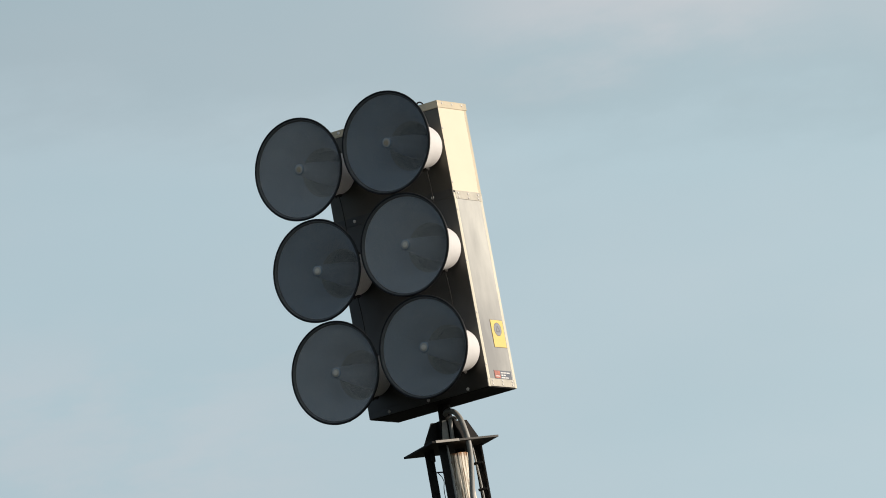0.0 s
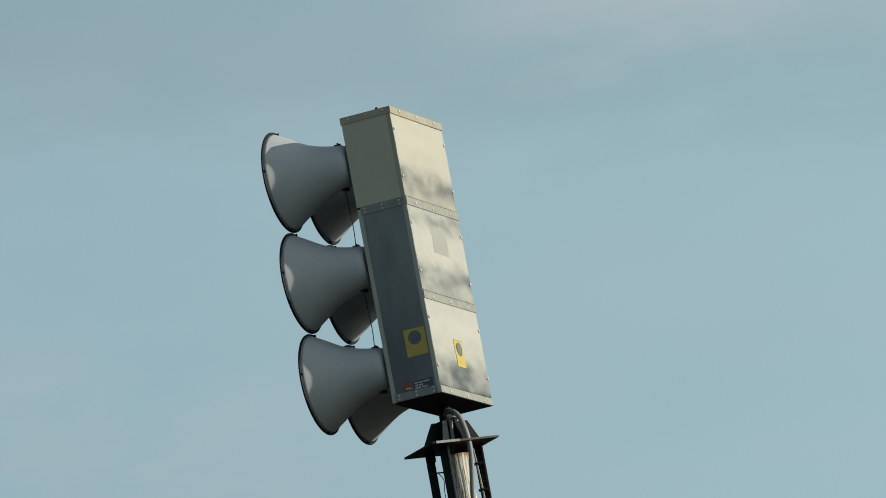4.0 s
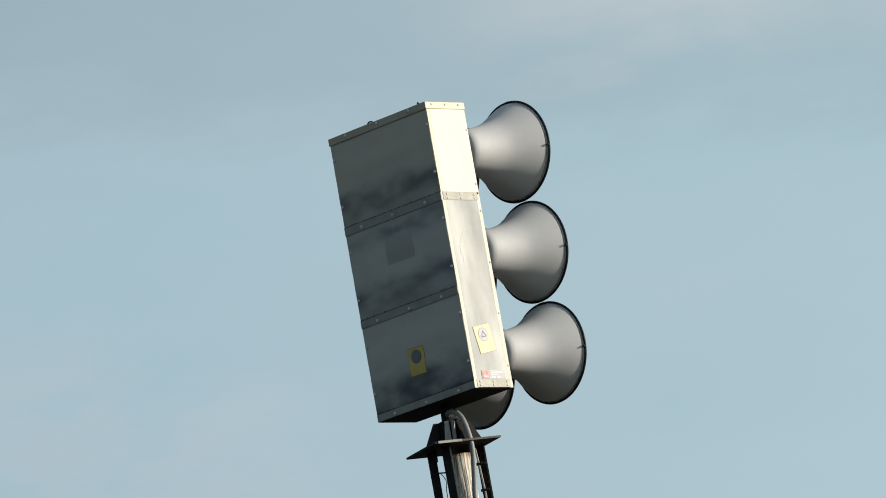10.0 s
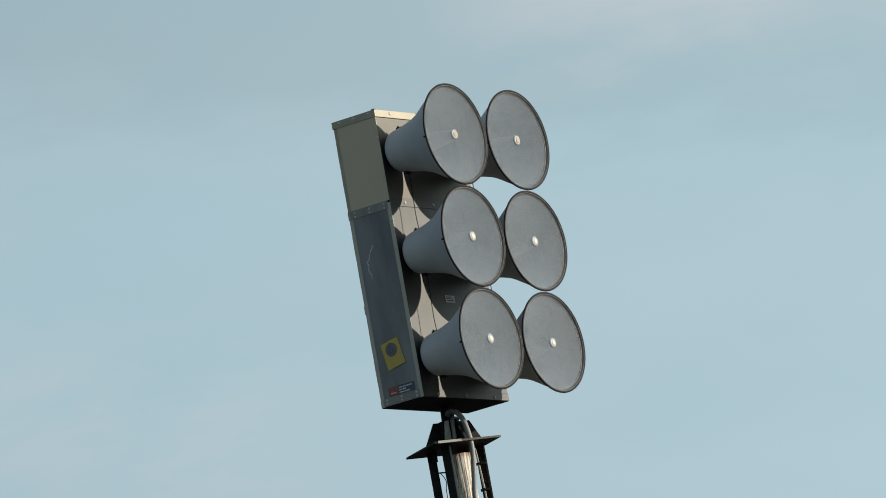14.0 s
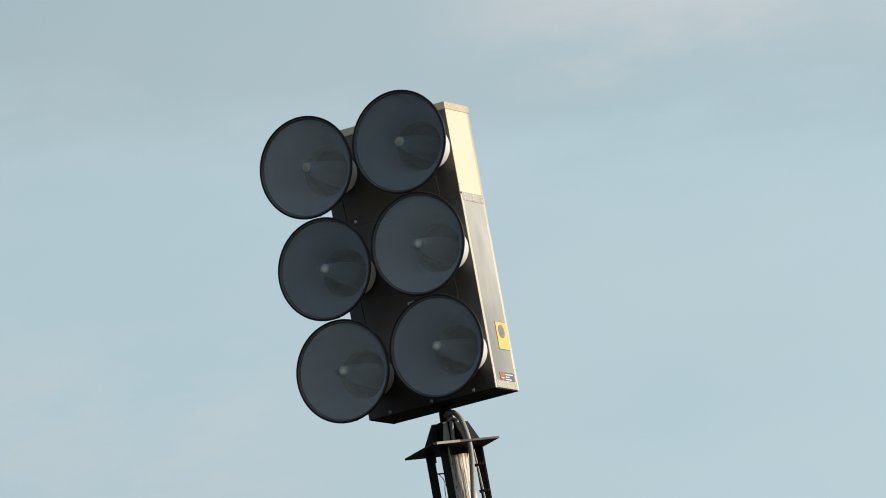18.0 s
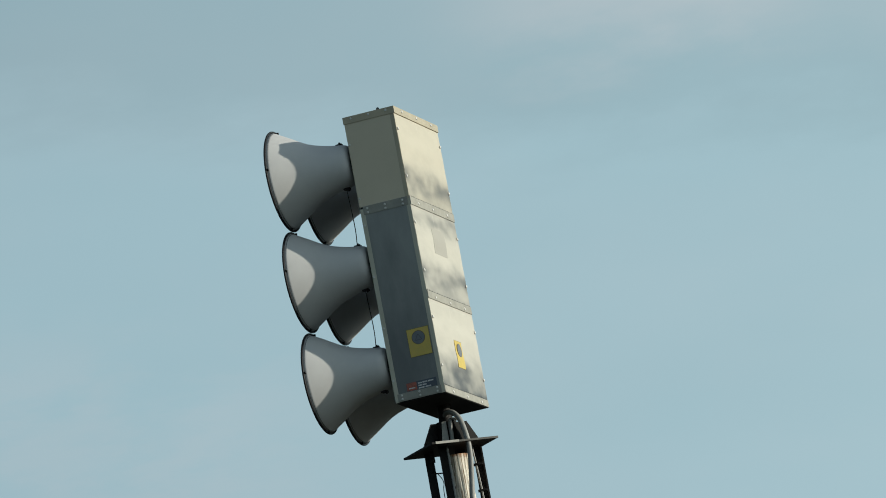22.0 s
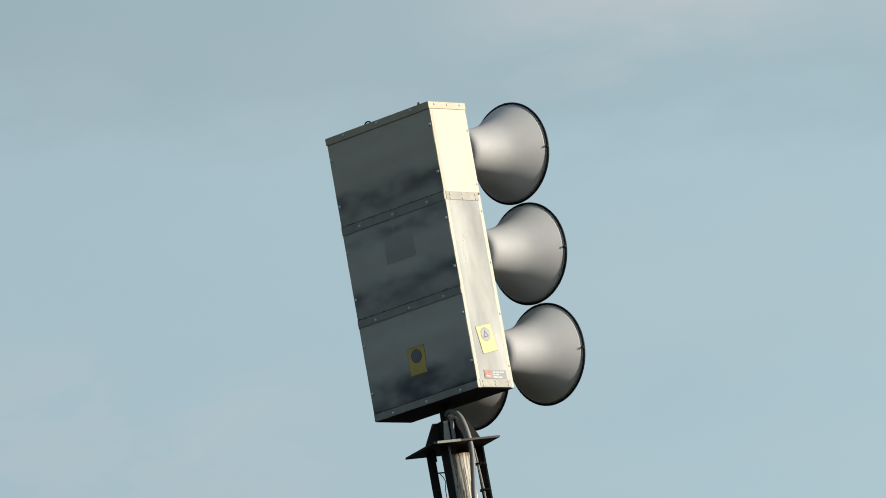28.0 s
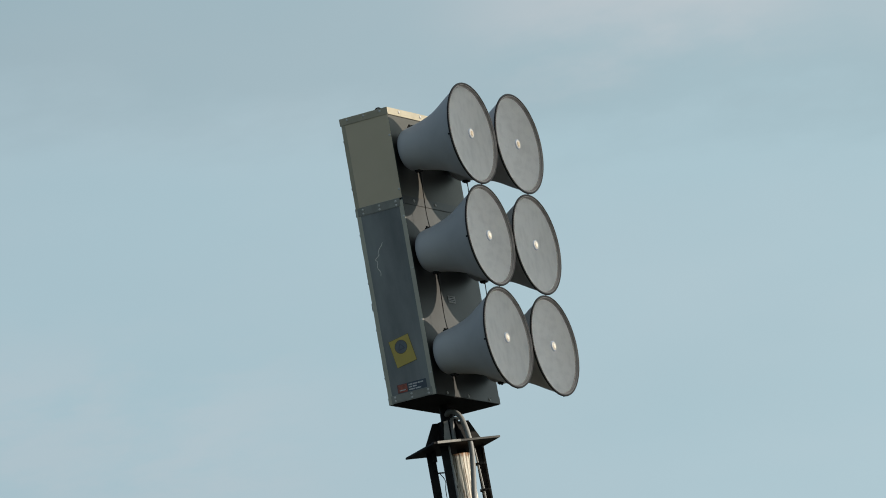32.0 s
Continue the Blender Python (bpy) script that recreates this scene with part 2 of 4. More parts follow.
STAIN_ROWS = ((0.0, 0.35), (0.10, 0.55), (0.22, 0.95), (0.34, 0.35), (0.46, 0.02), (0.80, 0.0), (1.0, 0.05))
# low sheet: stains plus the dark ground's reflection, painted in towards the foot
LOW_STAIN_AND_REFLECTION_ROWS = ((0.0, 1.0), (0.12, 1.0), (0.25, 0.9), (0.38, 0.35), (0.50, 0.05), (0.80, 0.0), (1.0, 0.15))
TOP_STAIN_ROWS = ((0.0, 0.45), (0.12, 0.6), (0.24, 0.95), (0.36, 0.30), (0.48, 0.0), (0.76, 0.05), (0.88, 0.85), (1.0, 0.3))
ALU = sheet_metal("weathered_aluminium", (0.52, 0.502, 0.437), (0.103, 0.113, 0.121), 0.042, 0.559, LOW_STAIN_AND_REFLECTION_ROWS, 0.035)
ALU_MID = sheet_metal("stained_aluminium", (0.52, 0.502, 0.437), (0.103, 0.113, 0.121), 0.602, 1.113, TOP_STAIN_ROWS, 0.020)
ALU_SIDE = shader("brushed_aluminium", (0.37, 0.377, 0.357), 0.67, 0.92, (0.225, 0.232, 0.23), 1.3, (2.6, 2.6, 0.8), 40, 0.02, 0.01, 40, patchy=0.03)
# Front sheets: base colours darkened to carry the shade behind the horns.
FRONT_BUFF_SHADED = shader("shaded_buff_front", (0.130, 0.124, 0.108), 0.49, 1.0, (0.116, 0.11, 0.097), 4.0, fine=70, spread=0.04)
ALU_FRONT_SHADED = shader("shaded_front_aluminium", (0.118, 0.117, 0.112), 0.49, 1.0, (0.10, 0.099, 0.095), 2.5, (1.5, 1.5, 1.0), 60, 0.04, 0.03, 90)
PALE = sheet_metal("buff_tinted_aluminium", (0.52, 0.487, 0.397), (0.128, 0.134, 0.135), 1.161, 1.655, STAIN_ROWS, 0.010)
BUFF = shader("buff_paint", (0.60, 0.53, 0.395), 0.54, 0.0, (0.565, 0.50, 0.372), 4.0, fine=80, spread=0.05, bump=0.03, specular=0.75)
BUFF_TAN = shader("tan_buff_paint", (0.60, 0.505, 0.345), 0.50, 0.0, (0.57, 0.48, 0.325), 4.0, fine=80, spread=0.06, bump=0.03, specular=0.9)
GALV = shader("galvanised_strip", (0.40, 0.388, 0.34), 0.70, 0.75, (0.33, 0.322, 0.285), 14.0, fine=120, spread=0.1, bump=0.06)
EDGE_BUFF = shader("pale_edge_angle", (0.54, 0.52, 0.42), 0.55, 0.1, (0.46, 0.443, 0.36), 9.0, (1, 1, 0.4), fine=90, spread=0.08, bump=0.06)
GALV_BUFF = shader("buff_strip", (0.46, 0.405, 0.29), 0.48, 0.1, (0.39, 0.345, 0.25), 9.0, fine=90, spread=0.08, bump=0.08)
ZINC = shader("zinc_screw", (0.64, 0.63, 0.60), 0.5, 0.0, fine=200, spread=0.08)
HORN = shader("pale_grey_horn_metal", (0.575, 0.572, 0.56), 0.70, 0.15, (0.525, 0.523, 0.515), 5.0, fine=70, spread=0.08, bump=0.04, bump_scale=60, specular=0.4)
# Horn lining, neck and throat step darker inward: depth shade put into the colours.
THROAT_SHADE = shader("shaded_throat", (0.09, 0.10, 0.12), 0.7)
NECK_SHADE = shader("shaded_inner_neck", (0.21, 0.235, 0.245), 0.65, 0.0, (0.18, 0.20, 0.21), 8.0)
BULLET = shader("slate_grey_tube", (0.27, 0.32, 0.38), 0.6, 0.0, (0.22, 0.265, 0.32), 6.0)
LINING_SHADE = shader("shaded_horn_inside", (0.34, 0.42, 0.51), 0.6, 0.0, (0.30, 0.37, 0.45), 6.0, fine=70, spread=0.1)
RUBBER = shader("black_rubber", (0.010, 0.010, 0.011), 0.5, 0.0, (0.015, 0.015, 0.016), 20, fine=150, specular=0.22)
BLACK = shader("black_steel", (0.012, 0.012, 0.012), 0.65, 0.0, (0.02, 0.018, 0.016), 12, fine=100, bump=0.1, specular=0.2)
UNDER = shader("dark_underside_sheet", (0.03, 0.03, 0.03), 0.75, 0.0, (0.02, 0.02, 0.02), 6, fine=60, specular=0.08)
GREY_STEEL = shader("grey_steel", (0.34, 0.33, 0.30), 0.5, 0.3, (0.22, 0.21, 0.19), 14, fine=120, bump=0.1)
PALE_STEEL = shader("pale_steel", (0.46, 0.45, 0.41), 0.6, 0.0, (0.36, 0.35, 0.32), 14, fine=120, bump=0.1)
DULL_STEEL = shader("dull_steel", (0.11, 0.108, 0.10), 0.6, 0.2, (0.06, 0.058, 0.052), 14, fine=120, bump=0.1)
CONDUIT = shader("grey_conduit", (0.27, 0.27, 0.25), 0.5, 0.0, (0.21, 0.21, 0.20), 10, fine=100, bump=0.08)
WOOD = shader("weathered_pine", (0.80, 0.75, 0.64), 0.85, 0.0, (0.20, 0.145, 0.09), 120, (1, 1, 0.06), 140, 0.08, 1.0, 150, contrast=(0.47, 0.64))
wn_, wk_ = WOOD.node_tree.nodes, WOOD.node_tree.links
wood_at = wn_.new("ShaderNodeTexCoord")
wood_xyz = wn_.new("ShaderNodeSeparateXYZ")
wk_.new(wood_at.outputs["Object"], wood_xyz.inputs["Vector"])
wood_rough = wn_.new("ShaderNodeTexNoise")
wood_rough.inputs["Scale"].default_value, wood_rough.inputs["Detail"].default_value = 40.0, 5.0
wk_.new(wood_at.outputs["Object"], wood_rough.inputs["Vector"])
wood_line = wn_.new("ShaderNodeMath")
wood_line.operation = "MULTIPLY_ADD"
wood_line.inputs[1].default_value = 0.06
wk_.new(wood_rough.outputs["Fac"], wood_line.inputs[0])
wk_.new(wood_xyz.outputs["Z"], wood_line.inputs[2])
wood_rot = wn_.new("ShaderNodeMapRange")
wood_rot.inputs["From Min"].default_value, wood_rot.inputs["From Max"].default_value = BASE_Z - 0.305 + 0.010, BASE_Z - 0.305 + 0.034
wk_.new(wood_line.outputs["Value"], wood_rot.inputs["Value"])
wood_mix = wn_.new("ShaderNodeMix")
wood_mix.data_type = "RGBA"
wood_mix.inputs["B"].default_value = (0.30, 0.13, 0.045, 1)
old_link = wn_["Principled BSDF"].inputs["Base Color"].links[0]
wk_.new(wood_rot.outputs["Result"], wood_mix.inputs["Factor"])
wk_.new(old_link.from_socket, wood_mix.inputs["A"])
wk_.new(wood_mix.outputs["Result"], wn_["Principled BSDF"].inputs["Base Color"])
WOOD_END = shader("sawn_pine_end", (0.34, 0.17, 0.07), 0.85, 0.0, (0.20, 0.10, 0.05), 40, bump=0.3)
YELLOW = shader("yellow_sticker", (0.60, 0.44, 0.045), 0.52, 0.0, (0.52, 0.38, 0.05), 12, fine=100, spread=0.04, specular=1.0)
DISC = shader("silver_print", (0.19, 0.20, 0.215), 0.55, 0.6, (0.16, 0.17, 0.185), 30, fine=140, spread=0.04)
MARK = shader("faint_grey_print", (0.12, 0.125, 0.135), 0.7)
EDGE = shader("brown_print_edge", (0.15, 0.10, 0.03), 0.5)
INK = shader("black_print", (0.02, 0.02, 0.02), 0.5)
ORANGE = shader("orange_print", (0.46, 0.10, 0.045), 0.5, 0.0, (0.22, 0.06, 0.035), 60, specular=0.8)
NAVY = shader("navy_print", (0.03, 0.045, 0.07), 0.45, 0.0, (0.05, 0.06, 0.08), 50, spread=0.05, specular=0.9)
WHITE = shader("white_print", (0.70, 0.70, 0.68), 0.5, 0.0, (0.45, 0.45, 0.45), 90)
STAIN = shader("old_glue_patch", (0.40, 0.385, 0.34), 0.66, 0.4, (0.385, 0.372, 0.328), 3, fine=60, spread=0.03)
SCRATCH = shader("bright_scratch", (0.85, 0.83, 0.76), 0.7)
for glossy in (YELLOW, DISC, EDGE):
    glossy.node_tree.nodes["Principled BSDF"].inputs["Coat Weight"].default_value = 0.25
    glossy.node_tree.nodes["Principled BSDF"].inputs["Coat Roughness"].default_value = 0.42
GRASS = shader("grass_ground", (0.058, 0.062, 0.050), 0.9, 0.0, (0.078, 0.076, 0.062), 0.06, fine=3.0, bump=0.4, bump_scale=8.0, specular=0.1)
FOLIAGE = shader("dark_foliage", (0.035, 0.045, 0.020), 0.8, 0.0, (0.055, 0.060, 0.028), 0.4, fine=6.0, specular=0.15)
CHITIN = shader("dark_chitin", (0.02, 0.018, 0.015), 0.4)
WING = shader("smoky_wing", (0.10, 0.10, 0.09), 0.4)
SCREEN = shader("grey_wire", (0.79, 0.785, 0.765), 0.6, 0.0, (0.69, 0.687, 0.672), 22, (1, 1, 0.6), fine=60, contrast=(0.45, 0.75))
RING = shader("grey_lip", (0.12, 0.12, 0.12), 0.5, 0.0, (0.085, 0.085, 0.085), 12)
CAP = shader("pale_cap_paint", (0.46, 0.44, 0.40), 0.5, 0.0, (0.38, 0.36, 0.33), 30, fine=90)
RUST = shader("rusty_cap_boss", (0.34, 0.27, 0.18), 0.6, 0.1, (0.45, 0.38, 0.28), 60)
BOSS = shader("bright_cap_boss", (0.66, 0.63, 0.56), 0.4, 0.1, (0.70, 0.62, 0.50), 40)


# ---- building helpers ----
def obj(name, bm, material, smooth=False):
    me = bpy.data.meshes.new(name)
    bm.normal_update()
    bm.to_mesh(me)
    bm.free()
    me.materials.append(material)
    for f in me.polygons:
        f.use_smooth = smooth is True or (smooth == "X" and abs(f.normal.x) > 0.7) or (smooth == "Y" and abs(f.normal.y) > 0.7)
    return new(name, me)


def part(name, bm, material, parent, label="", at=None, smooth=False):
    ob = obj(name, bm, material, smooth)
    ob.parent = parent
    if at:
        ob.location = at
    return tagged(ob, label)


def twin(ob, at, turn=None):
    """The same piece once more, under the same thing, sharing its mesh."""
    c = ob.copy()
    scene.collection.objects.link(c)
    c.location = at
    if turn:
        c.rotation_euler = turn
    return c


def box(lo, hi, bevel=0.0, bm=None):
    bm = bm or bmesh.new()
    r = bmesh.ops.create_cube(bm, size=1.0)
    c = [(a + b) / 2 for a, b in zip(lo, hi)]
    s = [abs(b - a) for a, b in zip(lo, hi)]
    for v in r["verts"]:
        v.co = Vector((c[0] + v.co.x * s[0], c[1] + v.co.y * s[1], c[2] + v.co.z * s[2]))
    if bevel:
        es = list({e for v in r["verts"] for e in v.link_edges})
        bmesh.ops.bevel(bm, geom=es, offset=bevel, segments=2, affect="EDGES", profile=0.6)
    return bm


def crisp(bm):
    """Parts the faces at sharp edges, so that a sheet shades flat up to its border."""
    bmesh.ops.recalc_face_normals(bm, faces=bm.faces)
    bmesh.ops.split_edges(bm, edges=[e for e in bm.edges if len(e.link_faces) == 2 and e.calc_face_angle() > 0.6])
    return bm


def lathe(profile, steps=64, axis="Y", bm=None, caps=False):
    """A turned shape: profile of (along, radius) about the y or z axis."""
    bm = bm or bmesh.new()
    rings = []
    for a, r in profile:
        ring = []
        for i in range(steps):
            q = 2 * math.pi * i / steps
            c, s = r * math.cos(q), r * math.sin(q)
            ring.append(bm.verts.new((c, a, s) if axis == "Y" else (c, s, a)))
        rings.append(ring)
    for r0, r1 in zip(rings, rings[1:]):
        for i in range(steps):
            bm.faces.new((r0[i], r0[(i + 1) % steps], r1[(i + 1) % steps], r1[i]))
    if caps:
        bm.faces.new(rings[0])
        bm.faces.new(rings[-1])
    bmesh.ops.recalc_face_normals(bm, faces=bm.faces)
    return bm


def tube(points, radius, steps=12, smooth_by=6):
    """A round tube along a smooth line through the points."""
    pts = [Vector(p) for p in points]
    line = []
    for i in range(len(pts) - 1):
        p0, p1, p2, p3 = pts[max(i - 1, 0)], pts[i], pts[i + 1], pts[min(i + 2, len(pts) - 1)]
        for j in range(smooth_by):
            u = j / smooth_by
            line.append(0.5 * ((2 * p1) + (p2 - p0) * u + (2 * p0 - 5 * p1 + 4 * p2 - p3) * u * u + (3 * p1 - p0 - 3 * p2 + p3) * u ** 3))
    line.append(pts[-1])
    bm = bmesh.new()
    rings = []
    for i, p in enumerate(line):
        d = (line[min(i + 1, len(line) - 1)] - line[max(i - 1, 0)]).normalized()
        a = d.cross(Vector((0.31, 0.95, 0.05))).normalized()
        b = d.cross(a)
        rings.append([bm.verts.new(p + (a * math.cos(2 * math.pi * k / steps) + b * math.sin(2 * math.pi * k / steps)) * radius) for k in range(steps)])
    for r0, r1 in zip(rings, rings[1:]):
        for k in range(steps):
            bm.faces.new((r0[k], r0[(k + 1) % steps], r1[(k + 1) % steps], r1[k]))
    bm.faces.new(rings[0])
    bm.faces.new(rings[-1])
    bmesh.ops.recalc_face_normals(bm, faces=bm.faces)
    return bm


def ring(radius, thick, steps=64, around=10, squash=1.0):
    """A round bead about the y axis."""
    prof = [(math.sin(2 * math.pi * i / around) * thick * squash, radius + math.cos(2 * math.pi * i / around) * thick) for i in range(around + 1)]
    bm = lathe(prof, steps)
    bmesh.ops.remove_doubles(bm, verts=bm.verts, dist=1e-6)
    return bm


def screw_bm(r=0.0085, h=0.0055):
    """A domed screw head with its washer, standing on y = 0 and facing +y."""
    bm = lathe([(0, r * 1.2), (h * 0.35, r * 1.15), (h * 0.75, r * 0.9), (h, r * 0.5)], 10)
    bm.faces.new([v for v in bm.verts if abs(v.co.y - h) < 1e-7])
    bm.faces.new([v for v in bm.verts if abs(v.co.y) < 1e-7])
    bmesh.ops.recalc_face_normals(bm, faces=bm.faces)
    return bm


# ---- ground ----
bm = bmesh.new()
n = 24
grid = [[bm.verts.new((-3000 + 6000 * i / n, -3000 + 6000 * j / n, 0)) for j in range(n + 1)] for i in range(n + 1)]
for i in range(n):
    for j in range(n):
        bm.faces.new((grid[i][j], grid[i + 1][j], grid[i + 1][j + 1], grid[i][j + 1]))
tagged(obj("ground", bm, GRASS), "dark grassy ground reaching the horizon", "ground", kind="structure")


def unseen_woods():
    """An unseen belt of tall trees, added to block low sky light on all sides but the open one beyond the pole and the
    one the sun shines from.
    """
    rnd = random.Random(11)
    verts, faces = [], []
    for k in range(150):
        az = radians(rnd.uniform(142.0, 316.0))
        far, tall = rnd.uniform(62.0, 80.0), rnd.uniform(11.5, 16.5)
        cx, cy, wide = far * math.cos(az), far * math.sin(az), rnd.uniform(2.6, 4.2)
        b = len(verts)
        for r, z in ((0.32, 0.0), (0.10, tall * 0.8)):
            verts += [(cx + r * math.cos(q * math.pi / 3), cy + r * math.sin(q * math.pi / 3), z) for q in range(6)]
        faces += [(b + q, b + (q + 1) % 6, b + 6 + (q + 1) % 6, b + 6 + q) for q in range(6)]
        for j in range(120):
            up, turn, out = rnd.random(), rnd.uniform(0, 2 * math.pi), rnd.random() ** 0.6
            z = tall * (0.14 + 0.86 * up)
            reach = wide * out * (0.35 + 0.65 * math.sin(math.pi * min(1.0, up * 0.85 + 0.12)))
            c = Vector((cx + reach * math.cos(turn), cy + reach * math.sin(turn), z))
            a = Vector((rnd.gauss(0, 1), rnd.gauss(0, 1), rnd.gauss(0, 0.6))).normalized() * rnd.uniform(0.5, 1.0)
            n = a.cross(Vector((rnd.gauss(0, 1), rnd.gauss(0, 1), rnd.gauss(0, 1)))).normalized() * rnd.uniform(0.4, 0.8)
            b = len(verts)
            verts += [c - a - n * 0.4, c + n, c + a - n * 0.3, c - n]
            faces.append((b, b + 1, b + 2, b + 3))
    me = bpy.data.meshes.new("unseen_woods")
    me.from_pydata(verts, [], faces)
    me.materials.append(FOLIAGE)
    tagged(new("unseen_woods", me), "unseen belt of tall dark green trees, added to block low sky light", "woods", kind="stuff")


unseen_woods()


# ---- the rotating head ----
head = tagged(new("rotating_siren"), "rotating aluminium siren cabinet with six pale grey horns", "siren")
head.location = (0, 0, BASE_Z)
OFF = Vector((0.0019, -0.0006, 0.0))

cabinet = part("cabinet", box((-HALF_W + 0.006, -HALF_D + 0.006, 0.004), (HALF_W - 0.006, HALF_D - 0.006, TALL - 0.004)), UNDER, head, "sheet aluminium cabinet", OFF)
W, D = HALF_W, HALF_D


def flat_piece(name, lo, hi, material, label="", bevel=0.0015):
    return part(name, box(lo, hi, bevel), material, cabinet, label)


def swelling(x, z, x0, x1, z0, z1, depth, seed):
    """How far the sheet stands out at (x, z)."""
    u, v = (x - x0) / (x1 - x0), (z - z0) / (z1 - z0)
    swell = (max(math.sin(math.pi * v), 0.0) ** 0.8) * (0.30 + 0.70 * max(math.sin(math.pi * u), 0.0)) * (0.75 + 0.25 * math.cos(6 * math.pi * v))
    wob = noise.noise(Vector((x * 4.0, z * 7.0, seed))) * 0.30 + noise.noise(Vector((x * 9.0, z * 16.0, seed + 5))) * 0.07
    edge = min(1.0, 8 * v, 8 * (1 - v), 0.15 + 7 * u, 0.15 + 7 * (1 - u))
    return 0.002 + max(depth * (swell + wob * edge), 0.0)


def bulged(name, x0, x1, z0, z1, y, facing, material, label, depth, seed):
    """A thin sheet held at its edges, that swells a little between the screws."""
    bm = bmesh.new()
    nx, nz = 36, 24
    front, rear = [], []
    for i in range(nx + 1):
        fr, rr = [], []
        for j in range(nz + 1):
            u, v = i / nx, j / nz
            x, z = x0 + (x1 - x0) * u, z0 + (z1 - z0) * v
            fr.append(bm.verts.new((x, y + facing * swelling(x, z, x0, x1, z0, z1, depth, seed), z)))
            rr.append(bm.verts.new((x, y - facing * 0.003, z)))
        front.append(fr)
        rear.append(rr)
    for i in range(nx):
        for j in range(nz):
            bm.faces.new((front[i][j], front[i + 1][j], front[i + 1][j + 1], front[i][j + 1]))
    for i in range(nx):
        bm.faces.new((front[i][0], front[i + 1][0], rear[i + 1][0], rear[i][0]))
        bm.faces.new((front[i][nz], front[i + 1][nz], rear[i + 1][nz], rear[i][nz]))
    for j in range(nz):
        bm.faces.new((front[0][j], front[0][j + 1], rear[0][j + 1], rear[0][j]))
        bm.faces.new((front[nx][j], front[nx][j + 1], rear[nx][j + 1], rear[nx][j]))
    return part(name, crisp(bm), material, cabinet, label, smooth="Y")


# back: three sheets, two joint strips and a bottom flange
bulged("back_panel", -W + 0.001, W - 0.001, 1.160, 1.656, D - 0.003, 1, PALE, "buff-tinted stained aluminium back sheet", 0.008, 1.3)
bulged("back_panel", -W + 0.001, W - 0.001, 0.600, 1.115, D - 0.003, 1, ALU_MID, "blotchy weathered aluminium back sheet", 0.008, 4.1)
bulged("back_panel", -W + 0.001, W - 0.001, 0.042, 0.559, D - 0.003, 1, ALU, "blotchy weathered aluminium back sheet", 0.008, 8.7)
flat_piece("joint_strip", (-W, D - 0.003, 1.113), (W, D + 0.004, 1.161), GALV, "aluminium joint strip")
flat_piece("joint_strip", (-W, D - 0.003, 0.557), (W, D + 0.004, 0.602), GALV, "aluminium joint strip")
for z in (1.161, 0.602):
    part("seam_gap", box((-W + 0.001, D - 0.002, z), (W - 0.001, D + 0.0025, z + 0.0025)), INK, cabinet, "dirty gap above the strip")
flat_piece("bottom_strip", (-W, D - 0.003, 0.0), (W, D + 0.002, 0.042), GALV, "dull aluminium bottom flange")
# front: upper and lower sheet with a joint strip, all in the shade-darkened metals
flat_piece("front_panel", (-W + 0.001, -D - 0.001, 1.176), (W - 0.001, -D + 0.006, 1.655), FRONT_BUFF_SHADED, "upper front sheet, buff tint darkened for shade")
flat_piece("front_panel", (-W + 0.001, -D - 0.001, 0.042), (W - 0.001, -D + 0.006, 1.128), ALU_FRONT_SHADED, "lower front sheet, aluminium darkened for shade")
flat_piece("front_strip", (-W + 0.001, -D - 0.004, 1.128), (W - 0.001, -D + 0.006, 1.176), ALU_FRONT_SHADED, "aluminium joint strip")
flat_piece("front_flange", (-W + 0.001, -D - 0.004, 0.0), (W - 0.001, -D + 0.006, 0.042), ALU_FRONT_SHADED, "aluminium bottom flange")
name_plate = flat_piece("name_plate", (-0.040, -D - 0.004, 0.570), (0.050, -D - 0.001, 0.612), WHITE, "small pale maker's plate")
for k in range(3):
    part("print_bar", box((-0.032, -D - 0.0052, 0.580 + k * 0.010), (0.040 - 0.012 * k, -D - 0.004, 0.584 + k * 0.010)), INK, name_plate)

